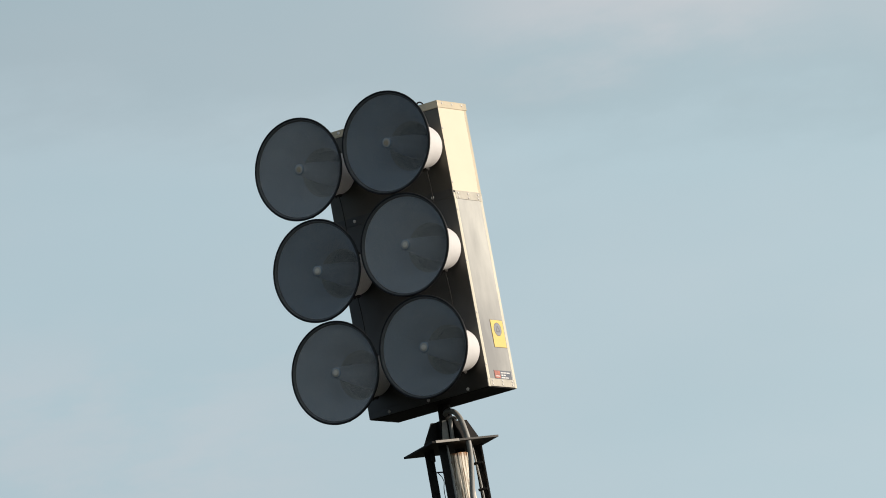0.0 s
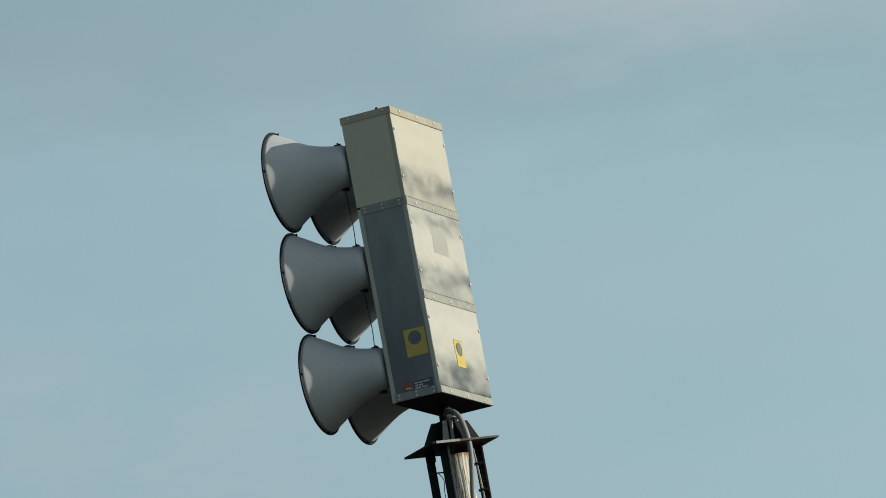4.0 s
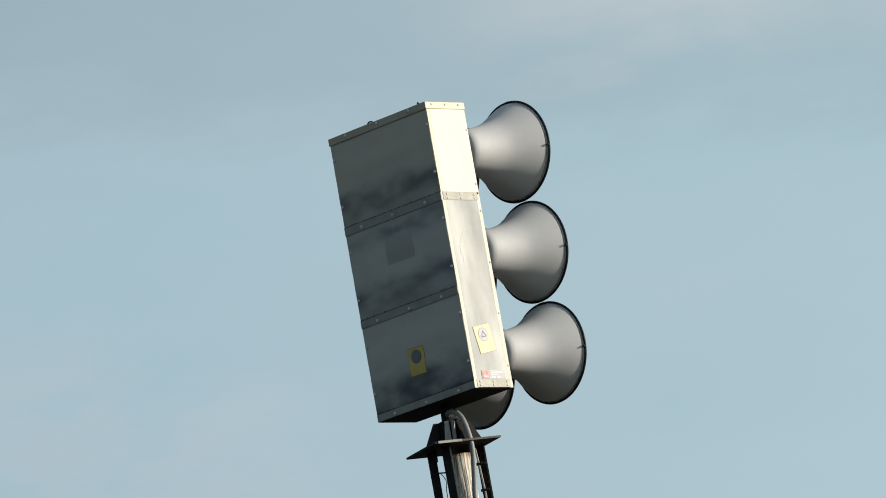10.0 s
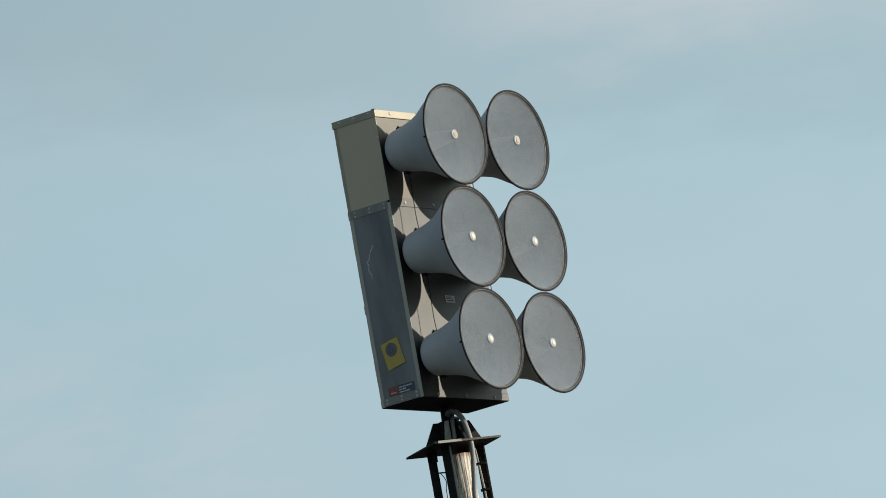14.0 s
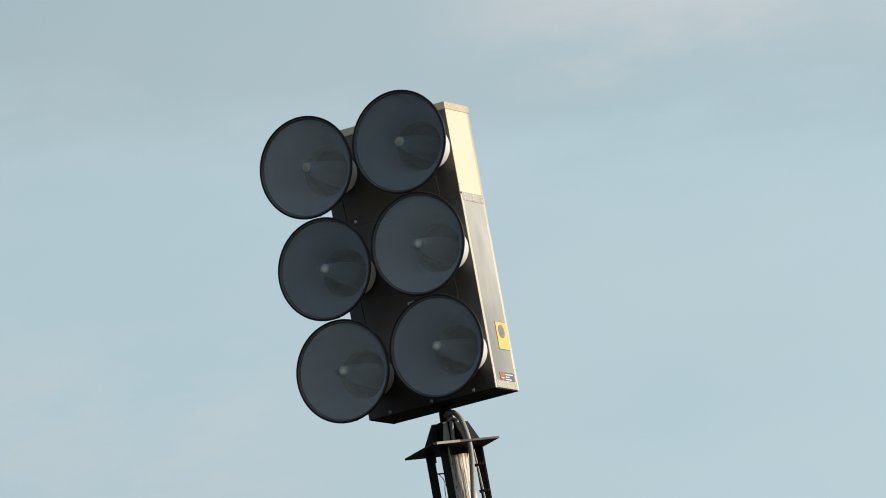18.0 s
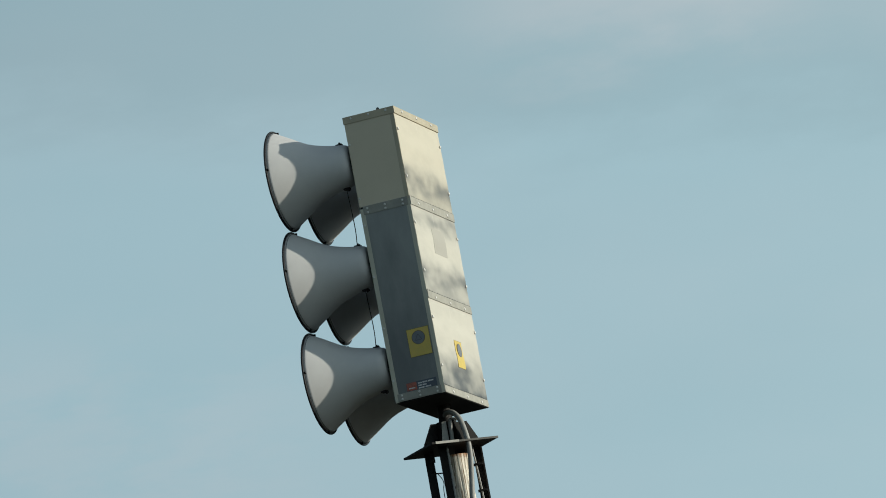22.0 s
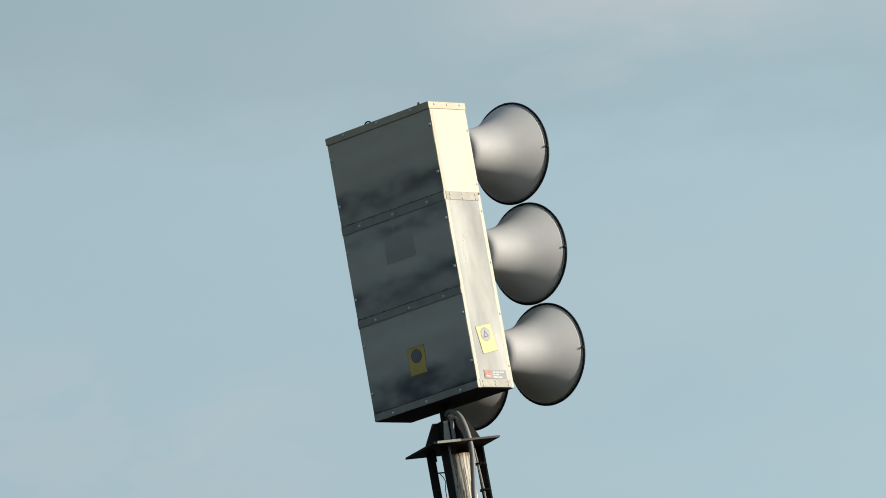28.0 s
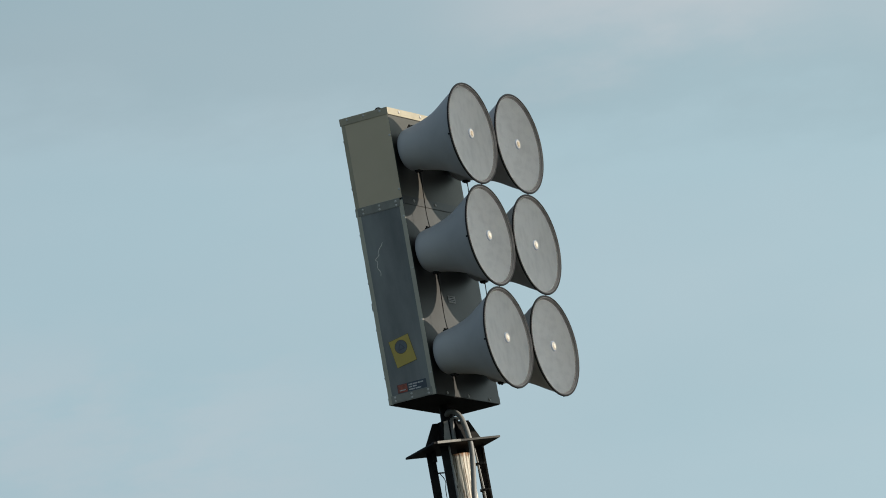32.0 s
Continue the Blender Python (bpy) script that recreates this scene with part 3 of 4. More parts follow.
# sides: an upper buff sheet, a lower bare sheet, edge angles, joint and bottom strips
for s in (1, -1):
    for z0, z1, mat, text, hollow, seed in ((1.163, 1.657, BUFF_TAN if s < 0 else BUFF, "tan-painted upper side sheet" if s < 0 else "buff-painted upper side sheet", 0.0006, 2.0), (0.048, 1.114, ALU_SIDE, "bare grey aluminium side sheet", -0.0009, 6.0)):
        # a sheet that swells a few millimetres across its width
        bm = bmesh.new()
        ny, nz = 12, 40
        rows = []
        for i in range(ny + 1):
            y_front = -D if z0 > 1 else -D + 0.024
            y = y_front + (D - 0.024 - y_front) * i / ny
            rows.append([])
            for j in range(nz + 1):
                z = z0 + (z1 - z0) * j / nz
                out = hollow * (math.sin(math.pi * i / ny) * (0.8 + 0.5 * noise.noise(Vector((s * 3.0, z * 3.0, seed)))))
                rows[-1].append(bm.verts.new((s * (W + 0.0002 + out), y, z)))
        for i in range(ny):
            for j in range(nz):
                q = (rows[i][j], rows[i + 1][j], rows[i + 1][j + 1], rows[i][j + 1])
                bm.faces.new(q if s > 0 else q[::-1])
        rim_edges = [e for e in bm.edges if e.is_boundary]
        deep = bmesh.ops.extrude_edge_only(bm, edges=rim_edges)
        for v in [g for g in deep["geom"] if isinstance(g, bmesh.types.BMVert)]:
            v.co.x -= s * 0.003
        part("side_panel", crisp(bm), mat, cabinet, text, smooth="X")
    a, b = sorted((s * (W - 0.006), s * (W + 0.0006)))
    for lo, hi in ((-D, -D + 0.026), (D - 0.026, D - 0.001)):
        if lo > 0:
            flat_piece("edge_angle", (a, lo, 1.150), (b, hi, 1.657), GALV_BUFF, "buff edge angle", 0.0007)
        flat_piece("edge_angle", (a, lo, 0.0), (b, hi, 1.150), EDGE_BUFF, "pale edge angle", 0.0007)
    a, b = sorted((s * (W - 0.006), s * (W + 0.0025)))
    flat_piece("side_strip", (a, -D + 0.018, 1.114), (b, D - 0.012, 1.164), GALV, "galvanised joint strip")
    flat_piece("side_strip", (a, -D + 0.018, 0.002), (b, D - 0.020, 0.048), GALV, "galvanised bottom strip")

# cap: a folded lid with a lip all round
cap = part("cap", box((-W - 0.004, -D - 0.005, 1.657), (W + 0.004, D + 0.006, TALL), 0.003), GALV_BUFF, cabinet, "buff folded sheet cap")
part("underside", box((-W + 0.004, -D + 0.004, -0.003), (W - 0.004, D - 0.004, 0.004), 0.001), UNDER, cabinet, "dark underside sheet")
for x in (0.207, -0.207):
    eye_bolt = part("eye_bolt", ring(0.019, 0.0045, 24, 8), BLACK, cap, "dark lifting eye", (x, 0.0, TALL + 0.034))
    eye_bolt.rotation_euler = (0, 0, radians(38 if x > 0 else 120))
    part("eye_nut", lathe([(TALL - 0.001, 0.014), (TALL + 0.006, 0.014), (TALL + 0.008, 0.006), (TALL + 0.018, 0.005)], 8, "Z", caps=True), ZINC, cap, "", (x, 0, 0))

# screws
back_screws = [(x, 1.682, 0.006) for x in (0.274, 0.0, -0.274)] + [(x, 1.134, 0.004) for x in (0.272, 0.002, -0.275)] + [(x, 0.573, 0.004) for x in (0.274, 0.0, -0.276)] + [(x, 0.016, 0.002) for x in (0.266, -0.004, -0.278)]
back_screws += [(s * 0.400, z, 0.003) for s in (1, -1) for z in (1.566, 1.284, 1.008, 0.723, 0.446, 0.161)]
(x, z, y), *others = back_screws
screw = part("screw", screw_bm(), ZINC, cabinet, "bright domed screw", (x, D + y, z), True)
for x, z, y in others:
    twin(screw, (x, D + y, z))
for x in (0.274, 0.0, -0.274):
    for z, y in ((1.682, 0.005), (1.134 + 0.018, 0.004), (0.016, 0.004)):
        twin(screw, (x, -D - y, z), (0, 0, math.pi))
for s in (1, -1):
    turn = (0, 0, -s * math.pi / 2)
    small = part("screw", screw_bm(0.0060, 0.0034), ZINC, cabinet, "small bright domed screw", (s * (W + 0.004), 0.0, 1.684), True)
    small.rotation_euler = turn
    for y in (-0.108, 0.0, 0.107):
        if y:
            twin(small, (s * (W + 0.004), y, 1.684), turn)
        for z in (1.148, 1.125, 0.036, 0.015):
            twin(small, (s * (W + 0.0025), y, z), turn)
    for z in (1.535, 1.213, 1.052, 0.745, 0.44, 0.13):
        twin(small, (s * (W + 0.0006), -0.143, z), turn)


# stickers and labels, each on its own face
def on_face(face, v_mid=0.3):
    """Maps (across, up, proud) of a face to cabinet space."""
    if face == "back":
        low, top, seed = (0.042, 0.559, 8.7) if v_mid < 0.58 else (0.600, 1.115, 4.1)
        return lambda u, v, p: Vector((u, D - 0.003 + swelling(u, v, -W + 0.001, W - 0.001, low, top, 0.008, seed) + p, v))
    s = 1 if face == "right" else -1
    return lambda u, v, p: Vector((s * (W + 0.0004 + p), u, v))


def slab(face, corners, p0, p1):
    """A thin slab with the given outline on a face."""
    f = on_face(face, sum(v for u, v in corners) / len(corners))
    bm = bmesh.new()
    if len(corners) == 4 and face == "back":
        # laid on the swelling sheet in a fine grid
        a, b, c, d = [Vector((*q, 0)) for q in corners]
        n = 12
        lo, hi = [], []
        for i in range(n + 1):
            for j in range(n + 1):
                q = (a.lerp(b, i / n)).lerp(d.lerp(c, i / n), j / n)
                lo.append(bm.verts.new(f(q.x, q.y, p0)))
                hi.append(bm.verts.new(f(q.x, q.y, p1)))
        at = lambda i, j: i * (n + 1) + j
        for i in range(n):
            for j in range(n):
                bm.faces.new([hi[at(i, j)], hi[at(i + 1, j)], hi[at(i + 1, j + 1)], hi[at(i, j + 1)]])
            for side in (0, n):
                bm.faces.new([lo[at(i, side)], lo[at(i + 1, side)], hi[at(i + 1, side)], hi[at(i, side)]])
                bm.faces.new([lo[at(side, i)], lo[at(side, i + 1)], hi[at(side, i + 1)], hi[at(side, i)]])
    else:
        if face == "back":
            # small discs lie flat, a little proud of the swelling sheet
            deep = max(f(u, v, 0.0).y for u, v in corners)
            f = lambda u, v, p: Vector((u, deep + p, v))
        lo = [bm.verts.new(f(u, v, p0)) for u, v in corners]
        hi = [bm.verts.new(f(u, v, p1)) for u, v in corners]
        bm.faces.new(lo)
        bm.faces.new(hi)
        for i in range(len(corners)):
            j = (i + 1) % len(corners)
            bm.faces.new((lo[i], lo[j], hi[j], hi[i]))
    bmesh.ops.recalc_face_normals(bm, faces=bm.faces)
    return bm


def warning_sticker(face, cu, cv, tilt, flip):
    c, s = math.cos(radians(tilt)), math.sin(radians(tilt))
    def at(u, v):
        u *= flip
        return cu + u * c - v * s, cv + u * s + v * c
    wd, ht = 0.067, 0.082
    rim = part("sticker", slab(face, [at(-wd, -ht), at(wd, -ht), at(wd, ht), at(-wd, ht)], -0.004, 0.0012), EDGE, cabinet, "square yellow warning sticker with a grey disc")
    part("sticker_field", slab(face, [at(-wd + 0.002, -ht + 0.002), at(wd - 0.002, -ht + 0.002), at(wd - 0.002, ht - 0.002), at(-wd + 0.002, ht - 0.002)], 0.0, 0.0019), YELLOW, rim, "faded yellow field")
    disc = [at(-0.001 + 0.0405 * math.cos(q * math.pi / 20), 0.026 + 0.0405 * math.sin(q * math.pi / 20)) for q in range(40)]
    part("sticker_ring", slab(face, disc, 0.0, 0.0024), EDGE, rim)
    disc = [at(-0.001 + 0.0375 * math.cos(q * math.pi / 20), 0.026 + 0.0375 * math.sin(q * math.pi / 20)) for q in range(40)]
    part("sticker_disc", slab(face, disc, 0.0, 0.0029), DISC, rim, "grey printed disc")
    # a faint triangle printed on the disc
    tip = [(-0.001 + 0.023 * math.cos(radians(q)), 0.023 + 0.023 * math.sin(radians(q))) for q in (90, 210, 330)]
    for k in range(3):
        a, b = Vector((*tip[k], 0)), Vector((*tip[(k + 1) % 3], 0))
        side = (b - a).normalized().cross(Vector((0, 0, 1))) * 0.0022
        part("sticker_mark", slab(face, [at(q.x, q.y) for q in (a + side, b + side, b - side, a - side)], 0.0, 0.0034), MARK, rim)


def maker_label(face, u0, u1, v0, v1):
    """An orange block and rows of worn pale print on a dark strip; u0 is the end with the block."""
    lab = part("maker_label", slab(face, [(u0, v0), (u1, v0), (u1, v1), (u0, v1)], -0.003, 0.0012), NAVY, cabinet, "dark label strip with an orange block")
    w = u1 - u0
    part("label_block", slab(face, [(u0 + w * 0.01, v0 + 0.002), (u0 + w * 0.34, v0 + 0.002), (u0 + w * 0.34, v1 - 0.002), (u0 + w * 0.01, v1 - 0.002)], 0.0, 0.0018), ORANGE, lab, "worn orange block")
    part("label_mark", slab(face, [(u0 + w * 0.07, v0 + 0.012), (u0 + w * 0.28, v0 + 0.012), (u0 + w * 0.28, v0 + 0.018), (u0 + w * 0.07, v0 + 0.018)], 0.0, 0.0024), WHITE, lab)
    for row, spans in enumerate((((0.39, 0.52), (0.54, 0.70), (0.72, 0.90)), ((0.39, 0.50), (0.53, 0.66)), ((0.39, 0.58), (0.61, 0.80)))):
        z = v1 - 0.009 - row * 0.0145
        for x0, x1 in spans:
            part("print_bar", slab(face, [(u0 + w * x0, z - 0.0075), (u0 + w * x1, z - 0.0075), (u0 + w * x1, z), (u0 + w * x0, z)], 0.0, 0.0018), WHITE, lab)


warning_sticker("right", 0.053, 0.319, 0.0, 1)
warning_sticker("left", 0.010, 0.290, -10.5, -1)
warning_sticker("back", 0.007, 0.264, 0.8, 1)
maker_label("right", -0.072, 0.112, 0.049, 0.098)
maker_label("left", 0.084, -0.104, 0.052, 0.103)
part("glue_patch", slab("back", [(0.110, 0.860), (-0.125, 0.858), (-0.129, 1.012), (0.100, 1.014)], -0.006, 0.0008), STAIN, cabinet, "dull rectangle where an old label came off")
f = on_face("left")
scratch_bm = tube([f(u, v, 0.0004) for u, v in ((0.020, 0.935), (0.030, 0.918), (0.046, 0.902), (0.058, 0.878), (0.054, 0.868), (0.082, 0.845), (0.070, 0.830), (0.077, 0.798), (0.062, 0.770), (0.065, 0.745))], 0.0018, 6, 3)
for v in scratch_bm.verts:
    # pressed flat on the sheet
    v.co.x = -W - 0.0006 + (v.co.x + W + 0.0008) * 0.2
part("scratch", scratch_bm, SCRATCH, cabinet, "pale crooked scratch")


# horns
MOUTH = -0.6067


def bell_bm():
    outer = [(-0.1700, 0.060), (-0.1665, 0.082), (-0.1720, 0.104), (-0.190, 0.119), (-0.215, 0.126), (-0.250, 0.131), (-0.290, 0.139), (-0.330, 0.149), (-0.370, 0.161), (-0.410, 0.1765), (-0.450, 0.1975), (-0.490, 0.222), (-0.525, 0.2435), (-0.560, 0.2640), (-0.585, 0.2785), (MOUTH, 0.2905)]
    lip = [(y, r - 0.004) for y, r in reversed(outer[4:])] + [(-0.205, 0.112), (-0.190, 0.09), (-0.185, 0.02)]
    return lathe([(y - MOUTH, r) for y, r in outer + lip], 72)


def lining_bm():
    inside = [(-0.5930, 0.2765), (-0.585, 0.2720), (-0.560, 0.257), (-0.525, 0.2365), (-0.490, 0.2145), (-0.450, 0.190), (-0.410, 0.169), (-0.370, 0.153), (-0.340, 0.1437)]
    return lathe([(y - MOUTH, r) for y, r in inside], 72)


def screen_bm(radius=0.2790, pitch=0.0030, wire=0.00018):
    """Woven wire screen: real crossing wires, clipped to the mouth."""
    verts, faces = [], []
    count = int(radius / pitch)
    for way in (0, 1):
        for i in range(-count, count + 1):
            u = i * pitch
            half = math.sqrt(max(radius * radius - u * u, 0.0))
            b = len(verts)
            for end in (-half, half):
                for q in range(3):
                    a = 2 * math.pi * q / 3
                    du, dy = wire * math.cos(a), 4.5 * wire * math.sin(a) + way * 0.0008
                    verts.append((u + du, 0.011 + dy, end) if way == 0 else (end, 0.011 + dy, u + du))
            for q in range(3):
                faces.append((b + q, b + (q + 1) % 3, b + 3 + (q + 1) % 3, b + 3 + q))
    me = bpy.data.meshes.new("screen")
    me.from_pydata(verts, [], faces)
    bm = bmesh.new()
    bm.from_mesh(me)
    bpy.data.meshes.remove(me)
    bmesh.ops.recalc_face_normals(bm, faces=bm.faces)
    return bm


screen_mesh = []


def build_horn(x, z, boss=BOSS):
    horn = part("horn", bell_bm(), HORN, head, "flared pale grey horn", OFF + Vector((x, HORN_Y, z)), True)
    part("rim", ring(0.2940, 0.0064, 72, 10, 1.0), RUBBER, horn, "black rubber rim", smooth=True)
    part("lip", lathe([(-0.003, 0.2905), (-0.003, 0.2860), (0.008, 0.2805), (0.0085, 0.2775), (0.0135, 0.2775), (0.014, 0.2830), (-0.003, 0.2905)], 72), RING, horn, "pale grey inner lip", smooth=False)
    if not screen_mesh:
        screen_mesh.append(tagged(part("screen", screen_bm(), SCREEN, horn), "fine grey wire screen", kind="stuff"))
    else:
        c = twin(screen_mesh[0], (0, 0, 0), (0, radians(90 * len(head.children)), 0))
        c.parent = horn
    # three pieces, each deeper one coloured darker for the shade inside
    part("lining", lining_bm(), LINING_SHADE, horn, "horn inside, blue-grey with its shade in the colour", smooth=True)
    part("neck_lining", lathe([(y - MOUTH, r) for y, r in ((-0.340, 0.1437), (-0.32, 0.1384), (-0.290, 0.131))], 56), NECK_SHADE, horn, "inner neck, darker with depth shade in the colour", smooth=True)
    part("throat", lathe([(y - MOUTH, r) for y, r in ((-0.290, 0.131), (-0.250, 0.124), (-0.232, 0.116), (-0.222, 0.104), (-0.205, 0.100), (-0.193, 0.09), (-0.190, 0.05))], 48), THROAT_SHADE, horn, "ring-shaped throat, depth shade in its dark colour", smooth=True)
    part("bullet", lathe([(0.003, 0.025), (0.006, 0.030), (0.10, 0.044), (0.20, 0.057), (0.30, 0.068), (0.42, 0.074)], 32), BULLET, horn, "tapered grey inner tube", smooth=True)
    cap_ = part("center_cap", lathe([(0.011, 0.0275), (0.005, 0.0275), (0.003, 0.025), (0.003, 0.014)], 28), CAP, horn, "grey round washer", smooth=True)
    part("cap_screw", lathe([(0.004, 0.0155), (0.001, 0.015), (-0.001, 0.012), (-0.001, 0.0005)], 20), boss, horn, "rusty brown cap boss" if boss is RUST else "bright cap boss")
    part("driver_boss", lathe([(0.435, 0.060), (0.459, 0.060), (0.459, 0.02)], 32, caps=False), BLACK, horn, "black mounting boss")
    clip = None
    for q in (6, 96, 186, 276):
        a = radians(q)
        p = (0.294 * math.cos(a), 0.004, 0.294 * math.sin(a))
        if clip is None:
            clip = part("rim_clip", box((-0.007, -0.006, -0.005), (0.005, 0.012, 0.005), 0.002), BLACK, horn, "", p)
            clip.rotation_euler = (0, -a, 0)
        else:
            twin(clip, p, (0, -a, 0))
    for s in (1, -1):
        lug = part("neck_lug", box((-0.022, -0.018, -0.008), (0.022, 0.018, 0.005), 0.003), BLACK, horn, "black neck clamp", (0.0, 0.373, s * 0.130))
        for u in (-0.015, 0.015):
            part("lug_bolt", lathe([(-0.009, 0.006), (0.009, 0.006)], 6, "Z", caps=True), BLACK, lug, "", (u, 0.006, s * 0.004))
    return horn


for sx in (-1, 1):
    for row in (1, 0, -1):
        build_horn(sx * HORN_X, HORN_Z + row * HORN_STEP, RUST if row == 1 else BOSS)
    for row in (0.5, -0.5):
        zc = HORN_Z + row * HORN_STEP
        x = sx * HORN_X + 0.010
        part("tie_wire", tube([(x, HORN_Y + 0.372, zc + 0.172), (x + 0.004, HORN_Y + 0.378, zc + 0.05), (x + 0.002, HORN_Y + 0.380, zc - 0.08), (x - 0.002, HORN_Y + 0.372, zc - 0.172)], 0.0026, 6, 4), BLACK, head, "thin black tie wire between horns", OFF)

# ---- the pole and its top mount ----
pole_top = BASE_Z - 0.305
bm = bmesh.new()
rings = []
rnd = random.Random(4)
checks = [(rnd.uniform(0, 2 * math.pi), rnd.uniform(0.012, 0.035), rnd.uniform(0.003, 0.009), rnd.uniform(0, 6)) for _ in range(30)]
levels = [0.0, 0.4, 1.0, 2.0, 3.5, 5.0, 6.5, 7.6, 8.3] + [8.6 + (pole_top - 8.6) * i / 40 for i in range(41)]
for z in levels:
    r0 = 0.150 - (0.150 - 0.074) * z / pole_top
    row = []
    for i in range(120):
        q = 2 * math.pi * i / 120
        r = r0 + 0.003 * noise.noise(Vector((math.cos(q) * 2, math.sin(q) * 2, z * 0.8)))
        for cq, cw, cd, ph in checks:
            d = (q - cq - 0.06 * math.sin(z * 2.1 + ph) + math.pi) % (2 * math.pi) - math.pi
            r -= cd * math.exp(-(d / cw) ** 2) * (0.6 + 0.4 * math.sin(z * 3.0 + ph))
        row.append(bm.verts.new((r * math.cos(q), r * math.sin(q), z)))
    rings.append(row)
for r0, r1 in zip(rings, rings[1:]):
    for i in range(120):
        bm.faces.new((r0[i], r0[(i + 1) % 120], r1[(i + 1) % 120], r1[i]))
pole = obj("utility_pole", bm, WOOD)
tagged(pole, "weathered grey-brown wooden pole with drying cracks", "pole")
pole.location = (0.020, -0.004, 0)
part("pole_end", lathe([(pole_top - 0.012, 0.0725), (pole_top + 0.001, 0.071), (pole_top + 0.003, 0.02)], 48, "Z", caps=True), WOOD_END, pole, "brown sawn pole end")

mount = tagged(new("siren_mount"), "black steel four-legged mount bolted to the pole top", "mount")
mount.location = (0, 0, BASE_Z)
mount.rotation_euler = (0, 0, radians(25.3))
part("top_plate", box((-0.210, -0.210, -0.259), (0.210, 0.210, -0.247), 0.0015), BLACK, mount, "square black steel plate")
# The sunlit stretch of the near edge is a lighter-coloured strip.
part("plate_edge", box((-0.188, -0.214, -0.260), (-0.040, -0.210, -0.245), 0.001), GREY_STEEL, mount, "plate edge, lightened to grey where the sun catches it")
part("plate_edge", box((-0.040, -0.213, -0.259), (0.211, -0.210, -0.247), 0.001), DULL_STEEL, mount, "dull grey plate edge")
part("hub", lathe([(-0.145, 0.050), (-0.125, 0.052), (-0.112, 0.060), (-0.100, 0.060), (-0.098, 0.040), (-0.002, 0.036)], 32, "Z", caps=True), BLACK, mount, "black bearing hub", smooth=False)


def gusset(x0, x1, x2, x3, y, rot, material, label):
    """An upright trapezoid plate: top from x0 to x1, foot from x2 to x3."""
    bm = bmesh.new()
    lo = [bm.verts.new((a, y - 0.004, b)) for a, b in ((x0, -0.104), (x1, -0.104), (x3, -0.247), (x2, -0.247))]
    hi = [bm.verts.new((a, y + 0.004, b)) for a, b in ((x0, -0.104), (x1, -0.104), (x3, -0.247), (x2, -0.247))]
    bm.faces.new(lo)
    bm.faces.new(hi)
    for i in range(4):
        j = (i + 1) % 4
        bm.faces.new((lo[i], lo[j], hi[j], hi[i]))
    bmesh.ops.recalc_face_normals(bm, faces=bm.faces)
    g = part("gusset", bm, material, mount, label)
    g.rotation_euler = (0, 0, radians(rot))


gusset(-0.100, -0.030, -0.176, -0.030, 0.0, 0, BLACK, "black sloping gusset")
gusset(0.030, 0.128, 0.030, 0.205, 0.0, 0, BLACK, "black sloping gusset")
gusset(-0.100, -0.030, -0.176, -0.030, 0.0, 90, BLACK, "black sloping gusset")
gusset(0.030, 0.100, 0.030, 0.176, 0.0, 90, BLACK, "black sloping gusset")
for q in (0, 90, 180, 270):
    c, s = math.cos(radians(q)), math.sin(radians(q))
    g = part("side_web", box((-0.060, -0.0035, -0.247), (0.060, 0.0035, -0.116)), BLACK, mount, "", (0.068 * c - 0.0 * s, 0.068 * s, 0))
    g.rotation_euler = (0, 0, radians(q + 90))
# four angle irons round the pole head, in the plan of the place
for wx, wy, turn in ((-0.154, 0.052, 180), (-0.046, -0.124, 262), (0.170, 0.060, 10), (0.052, 0.135, 80)):
    bm = box((-0.004, -0.024, -1.15), (0.004, 0.024, -0.259))
    box((-0.046, 0.016, -1.15), (-0.004, 0.024, -0.259), bm=bm)
    leg = part("leg", bm, BLACK, mount, "black angle-iron leg")
    c, q = math.cos(radians(-25.3)), math.sin(radians(-25.3))
    leg.location = (wx * c - wy * q, wx * q + wy * c, 0)
    leg.rotation_euler = (0, 0, radians(turn - 25.3))
    for z in (-0.36, -0.50, -0.66, -0.95):
        part("leg_bolt", lathe([(-0.012, 0.010), (0.012, 0.010)], 6, caps=True), BLACK, leg, "", (-0.024, 0.020, z))
# a pale stiffener below the hub, square to the pole
bm = bmesh.new()
lo = [bm.verts.new((a, -0.084, b)) for a, b in ((-0.024, -0.108), (0.000, -0.108), (0.000, -0.247), (-0.044, -0.247))]
hi = [bm.verts.new((a, -0.092, b)) for a, b in ((-0.024, -0.108), (0.000, -0.108), (0.000, -0.247), (-0.044, -0.247))]
bm.faces.new(lo)
bm.faces.new(hi)
for i in range(4):
    bm.faces.new((lo[i], lo[(i + 1) % 4], hi[(i + 1) % 4], hi[i]))
bmesh.ops.recalc_face_normals(bm, faces=bm.faces)
web = part("grey_web", bm, PALE_STEEL, mount, "pale grey steel web")
web.rotation_euler = (0, 0, radians(-25.3))

feed = tagged(new("cable_conduit"), "grey cable conduit curving down from the siren hub", "conduit")
feed.location = (0, 0, BASE_Z)
part("hose", tube([(0.000, -0.030, -0.066), (0.012, -0.060, -0.056), (0.034, -0.088, -0.060), (0.060, -0.112, -0.080), (0.083, -0.136, -0.124), (0.099, -0.150, -0.198), (0.106, -0.158, -0.271), (0.103, -0.160, -0.355), (0.087, -0.160, -0.485), (0.074, -0.160, -0.590), (0.066, -0.158, -0.80), (0.072, -0.156, -1.5), (0.080, -0.160, -4.0), (0.10, -0.170, -9.7)], 0.0155, 16, 8), CONDUIT, feed, "smooth grey hose", smooth=True)
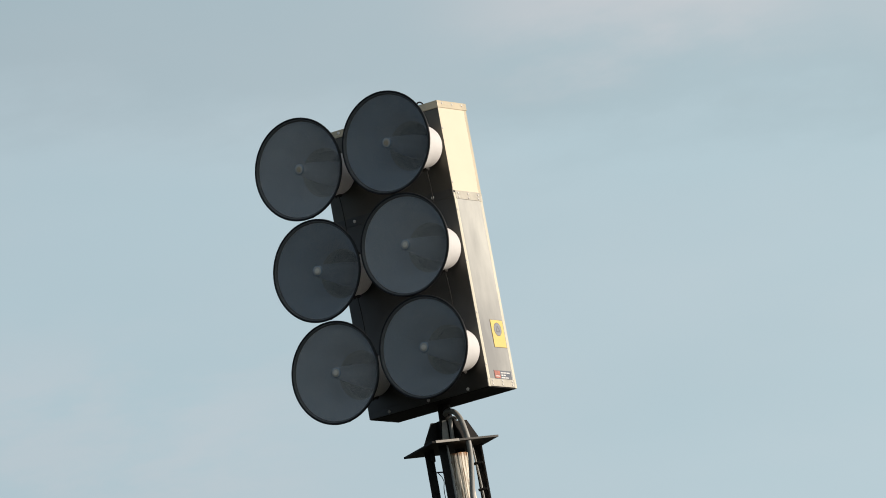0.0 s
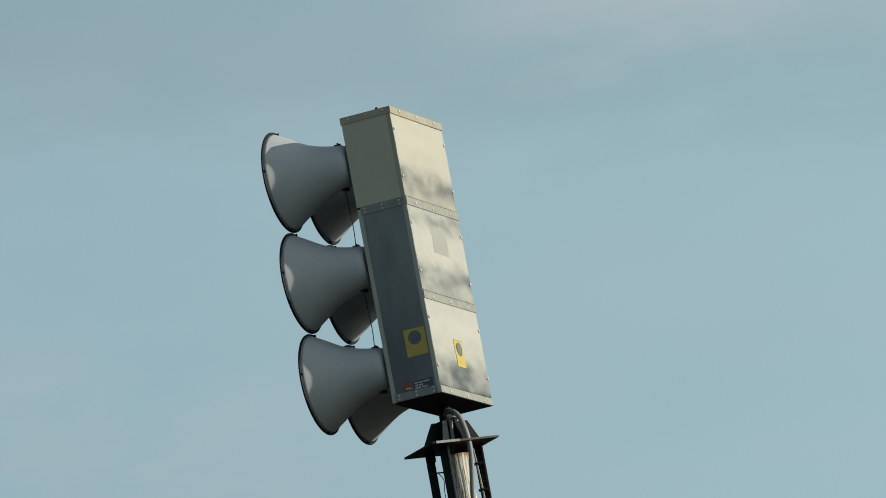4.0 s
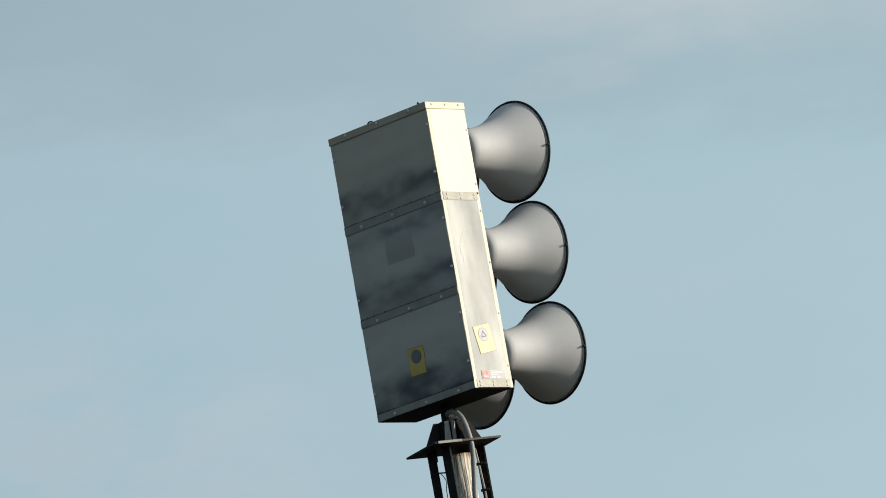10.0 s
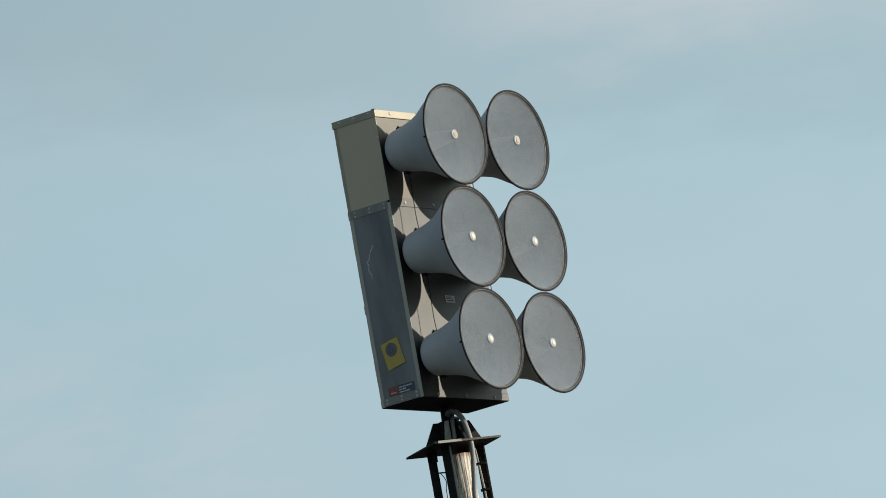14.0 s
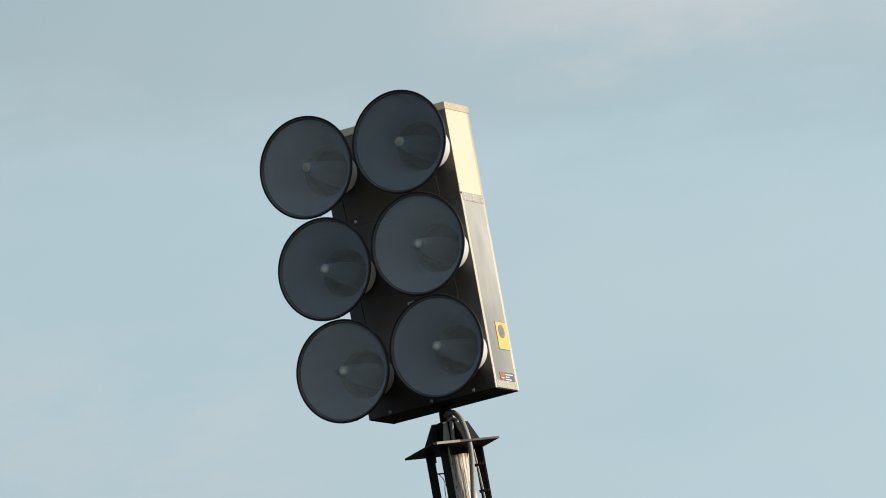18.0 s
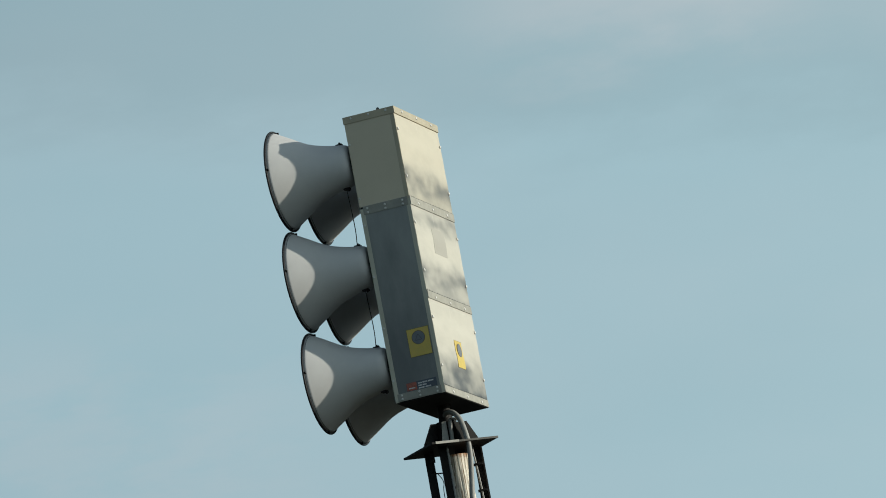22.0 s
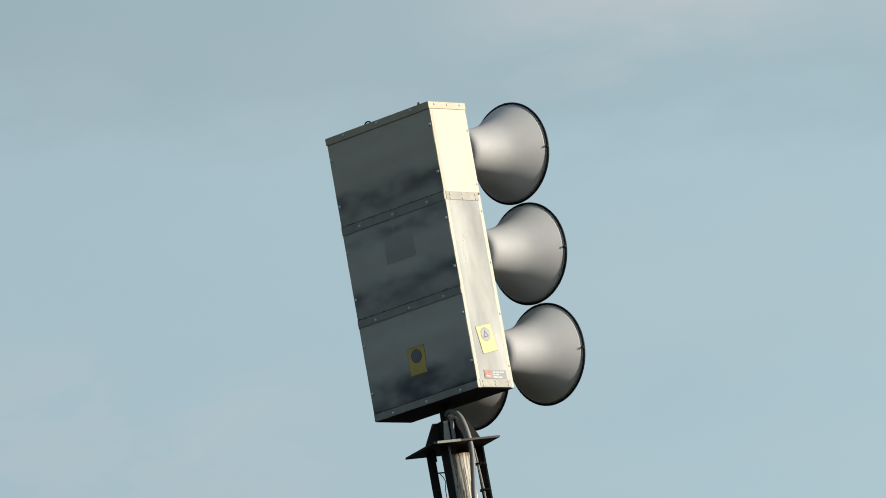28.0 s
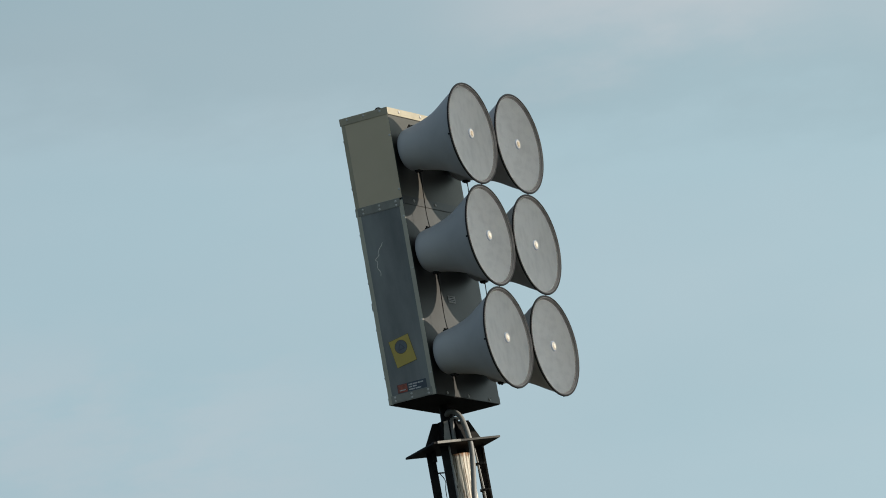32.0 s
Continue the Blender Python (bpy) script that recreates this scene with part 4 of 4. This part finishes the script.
part("hose_fitting", tube([(0.018, -0.080, -0.104), (0.034, -0.086, -0.099), (0.050, -0.092, -0.102), (0.064, -0.096, -0.112)], 0.0075, 10, 4), CONDUIT, feed, "short grey elbow", smooth=True)
part("inner_tube", tube([(0.0225, -0.105, -0.112), (0.021, -0.105, -0.17), (0.0185, -0.105, -0.247)], 0.0120, 12, 4), CONDUIT, feed, "thin grey tube", smooth=True)
part("ground_wire", tube([(-0.019, -0.150, -0.262), (-0.019, -0.150, -0.40), (-0.020, -0.150, -0.58), (-0.02, -0.150, -1.2)], 0.0060, 8, 5), CONDUIT, feed, "thin grey ground wire", smooth=True)
part("side_rod", tube([(0.121, 0.0, -0.262), (0.131, 0.0, -0.42), (0.137, 0.0, -0.60), (0.140, 0.0, -1.1)], 0.0055, 8, 5), CONDUIT, feed, "thin grey rod", smooth=True)
for z in (-0.372, -0.527):
    clamp = part("rod_clamp", box((0.112, -0.008, z - 0.007), (0.166, 0.030, z + 0.005), 0.003), BLACK, feed, "black pipe clamp")
    part("clamp_bolt", lathe([(0, 0.008), (0.016, 0.007)], 8, caps=True), BLACK, clamp, "", (0.146, -0.024, z))
part("notch_plate", box((-0.125, -0.040, -0.322), (-0.100, 0.000, -0.262), 0.002), BLACK, feed, "small black bracket")
part("spur", tube([(-0.130, -0.02, -0.388), (-0.10, -0.04, -0.393), (-0.068, -0.05, -0.398)], 0.0042, 6, 3), BLACK, feed, "short black rod")
part("loose_wire", tube([(-0.100, -0.05, -0.396), (-0.082, -0.05, -0.425), (-0.074, -0.05, -0.455), (-0.082, -0.05, -0.50), (-0.082, -0.05, -0.60)], 0.0024, 6, 4), BLACK, feed, "loose dark wire")


# ---- small flying things ----
def insect(scale):
    bug = tagged(new("flying_insect"), "small dark insect flying past in the sky", "insect")
    body = bmesh.new()
    bmesh.ops.create_uvsphere(body, u_segments=10, v_segments=8, radius=0.5)
    for v in body.verts:
        v.co = Vector((v.co.x * 1.0, v.co.y * 0.36, v.co.z * 0.34)) * scale
    part("body", body, CHITIN, bug, smooth=True)
    hd = bmesh.new()
    bmesh.ops.create_uvsphere(hd, u_segments=8, v_segments=6, radius=0.15 * scale)
    part("head", hd, CHITIN, bug, "", (0.52 * scale, 0, 0.02 * scale), True)
    for s in (1, -1):
        w = bmesh.new()
        pts = [(0.2, 0.06, 0.1), (0.35, 0.5, 0.34), (0.15, 0.95, 0.5), (-0.2, 0.85, 0.42), (-0.2, 0.3, 0.2)]
        lo = [w.verts.new(Vector((x, s * y, z)) * scale) for x, y, z in pts]
        hi = [w.verts.new(Vector((x, s * y, z + 0.02)) * scale) for x, y, z in pts]
        w.faces.new(lo)
        w.faces.new(hi)
        for i in range(5):
            w.faces.new((lo[i], lo[(i + 1) % 5], hi[(i + 1) % 5], hi[i]))
        bmesh.ops.recalc_face_normals(w, faces=w.faces)
        part("wing", w, WING, bug)
    return bug


bug_one, bug_two = insect(0.019), insect(0.012)


def motions():
    """The head turns clockwise about the pole, one turn in 18.2 s, a little unevenly; two insects cross the sky."""
    lag = [(0, -1.3), (1, -0.99), (2, -0.55), (3, -0.81), (4.5, -0.5), (6, -0.11), (7, 0.85), (8, 1.1), (9, 1.87), (10, 2.5), (11, 2.6), (12, 2.7), (13, 2.01), (14, 1.56), (15.5, 0.9), (17, 0.4), (18, 0.65), (19, -0.3), (20, 0.15), (21, -0.62), (22, -1.19), (23, -1.4), (24, -0.43), (25, 0.35), (26.5, 1.3), (28, 2.0), (29, 2.33), (30, 2.09), (31, 1.7), (31.5, 4.4), (32, 7.65)]
    walk(head, [(t, pose(0, 0, BASE_Z, LEAN, 0, -360.0 * (t - 16.7) / 18.2 + k)) for t, k in lag])

    def out_there(px, py, far):
        return EYE + (AIM + RIGHT * ((px - 784) / 15000.0) + UP * (-(py - 441) / 15000.0)) * far

    one = [(0.0, -900, 1900), (18.0, 200, 1020), (18.3, 530, 770), (18.7, 925, 500), (18.8, 1018, 440), (18.9, 1108, 370), (19.0, 1216, 300), (19.1, 1300, 220), (19.2, 1362, 140), (19.4, 1500, -60), (32.0, 2300, -900)]
    walk(bug_one, [(t, Matrix.Translation(out_there(x, y, 54.0)) @ pose(0, 0, 0, 0, -30, 10)) for t, x, y in one])
    two = [(0.0, 3300, 500), (29.0, 1920, 340), (29.3, 1410, 325), (29.4, 1240, 331), (29.5, 1070, 322), (29.9, 385, 216), (30.0, 221, 198), (30.1, 69, 222), (30.3, -260, 240), (32.0, -1500, 300)]
    walk(bug_two, [(t, Matrix.Translation(out_there(x, y, 54.0)) @ pose(0, 0, 0, 0, 4, 175)) for t, x, y in two])


motions()
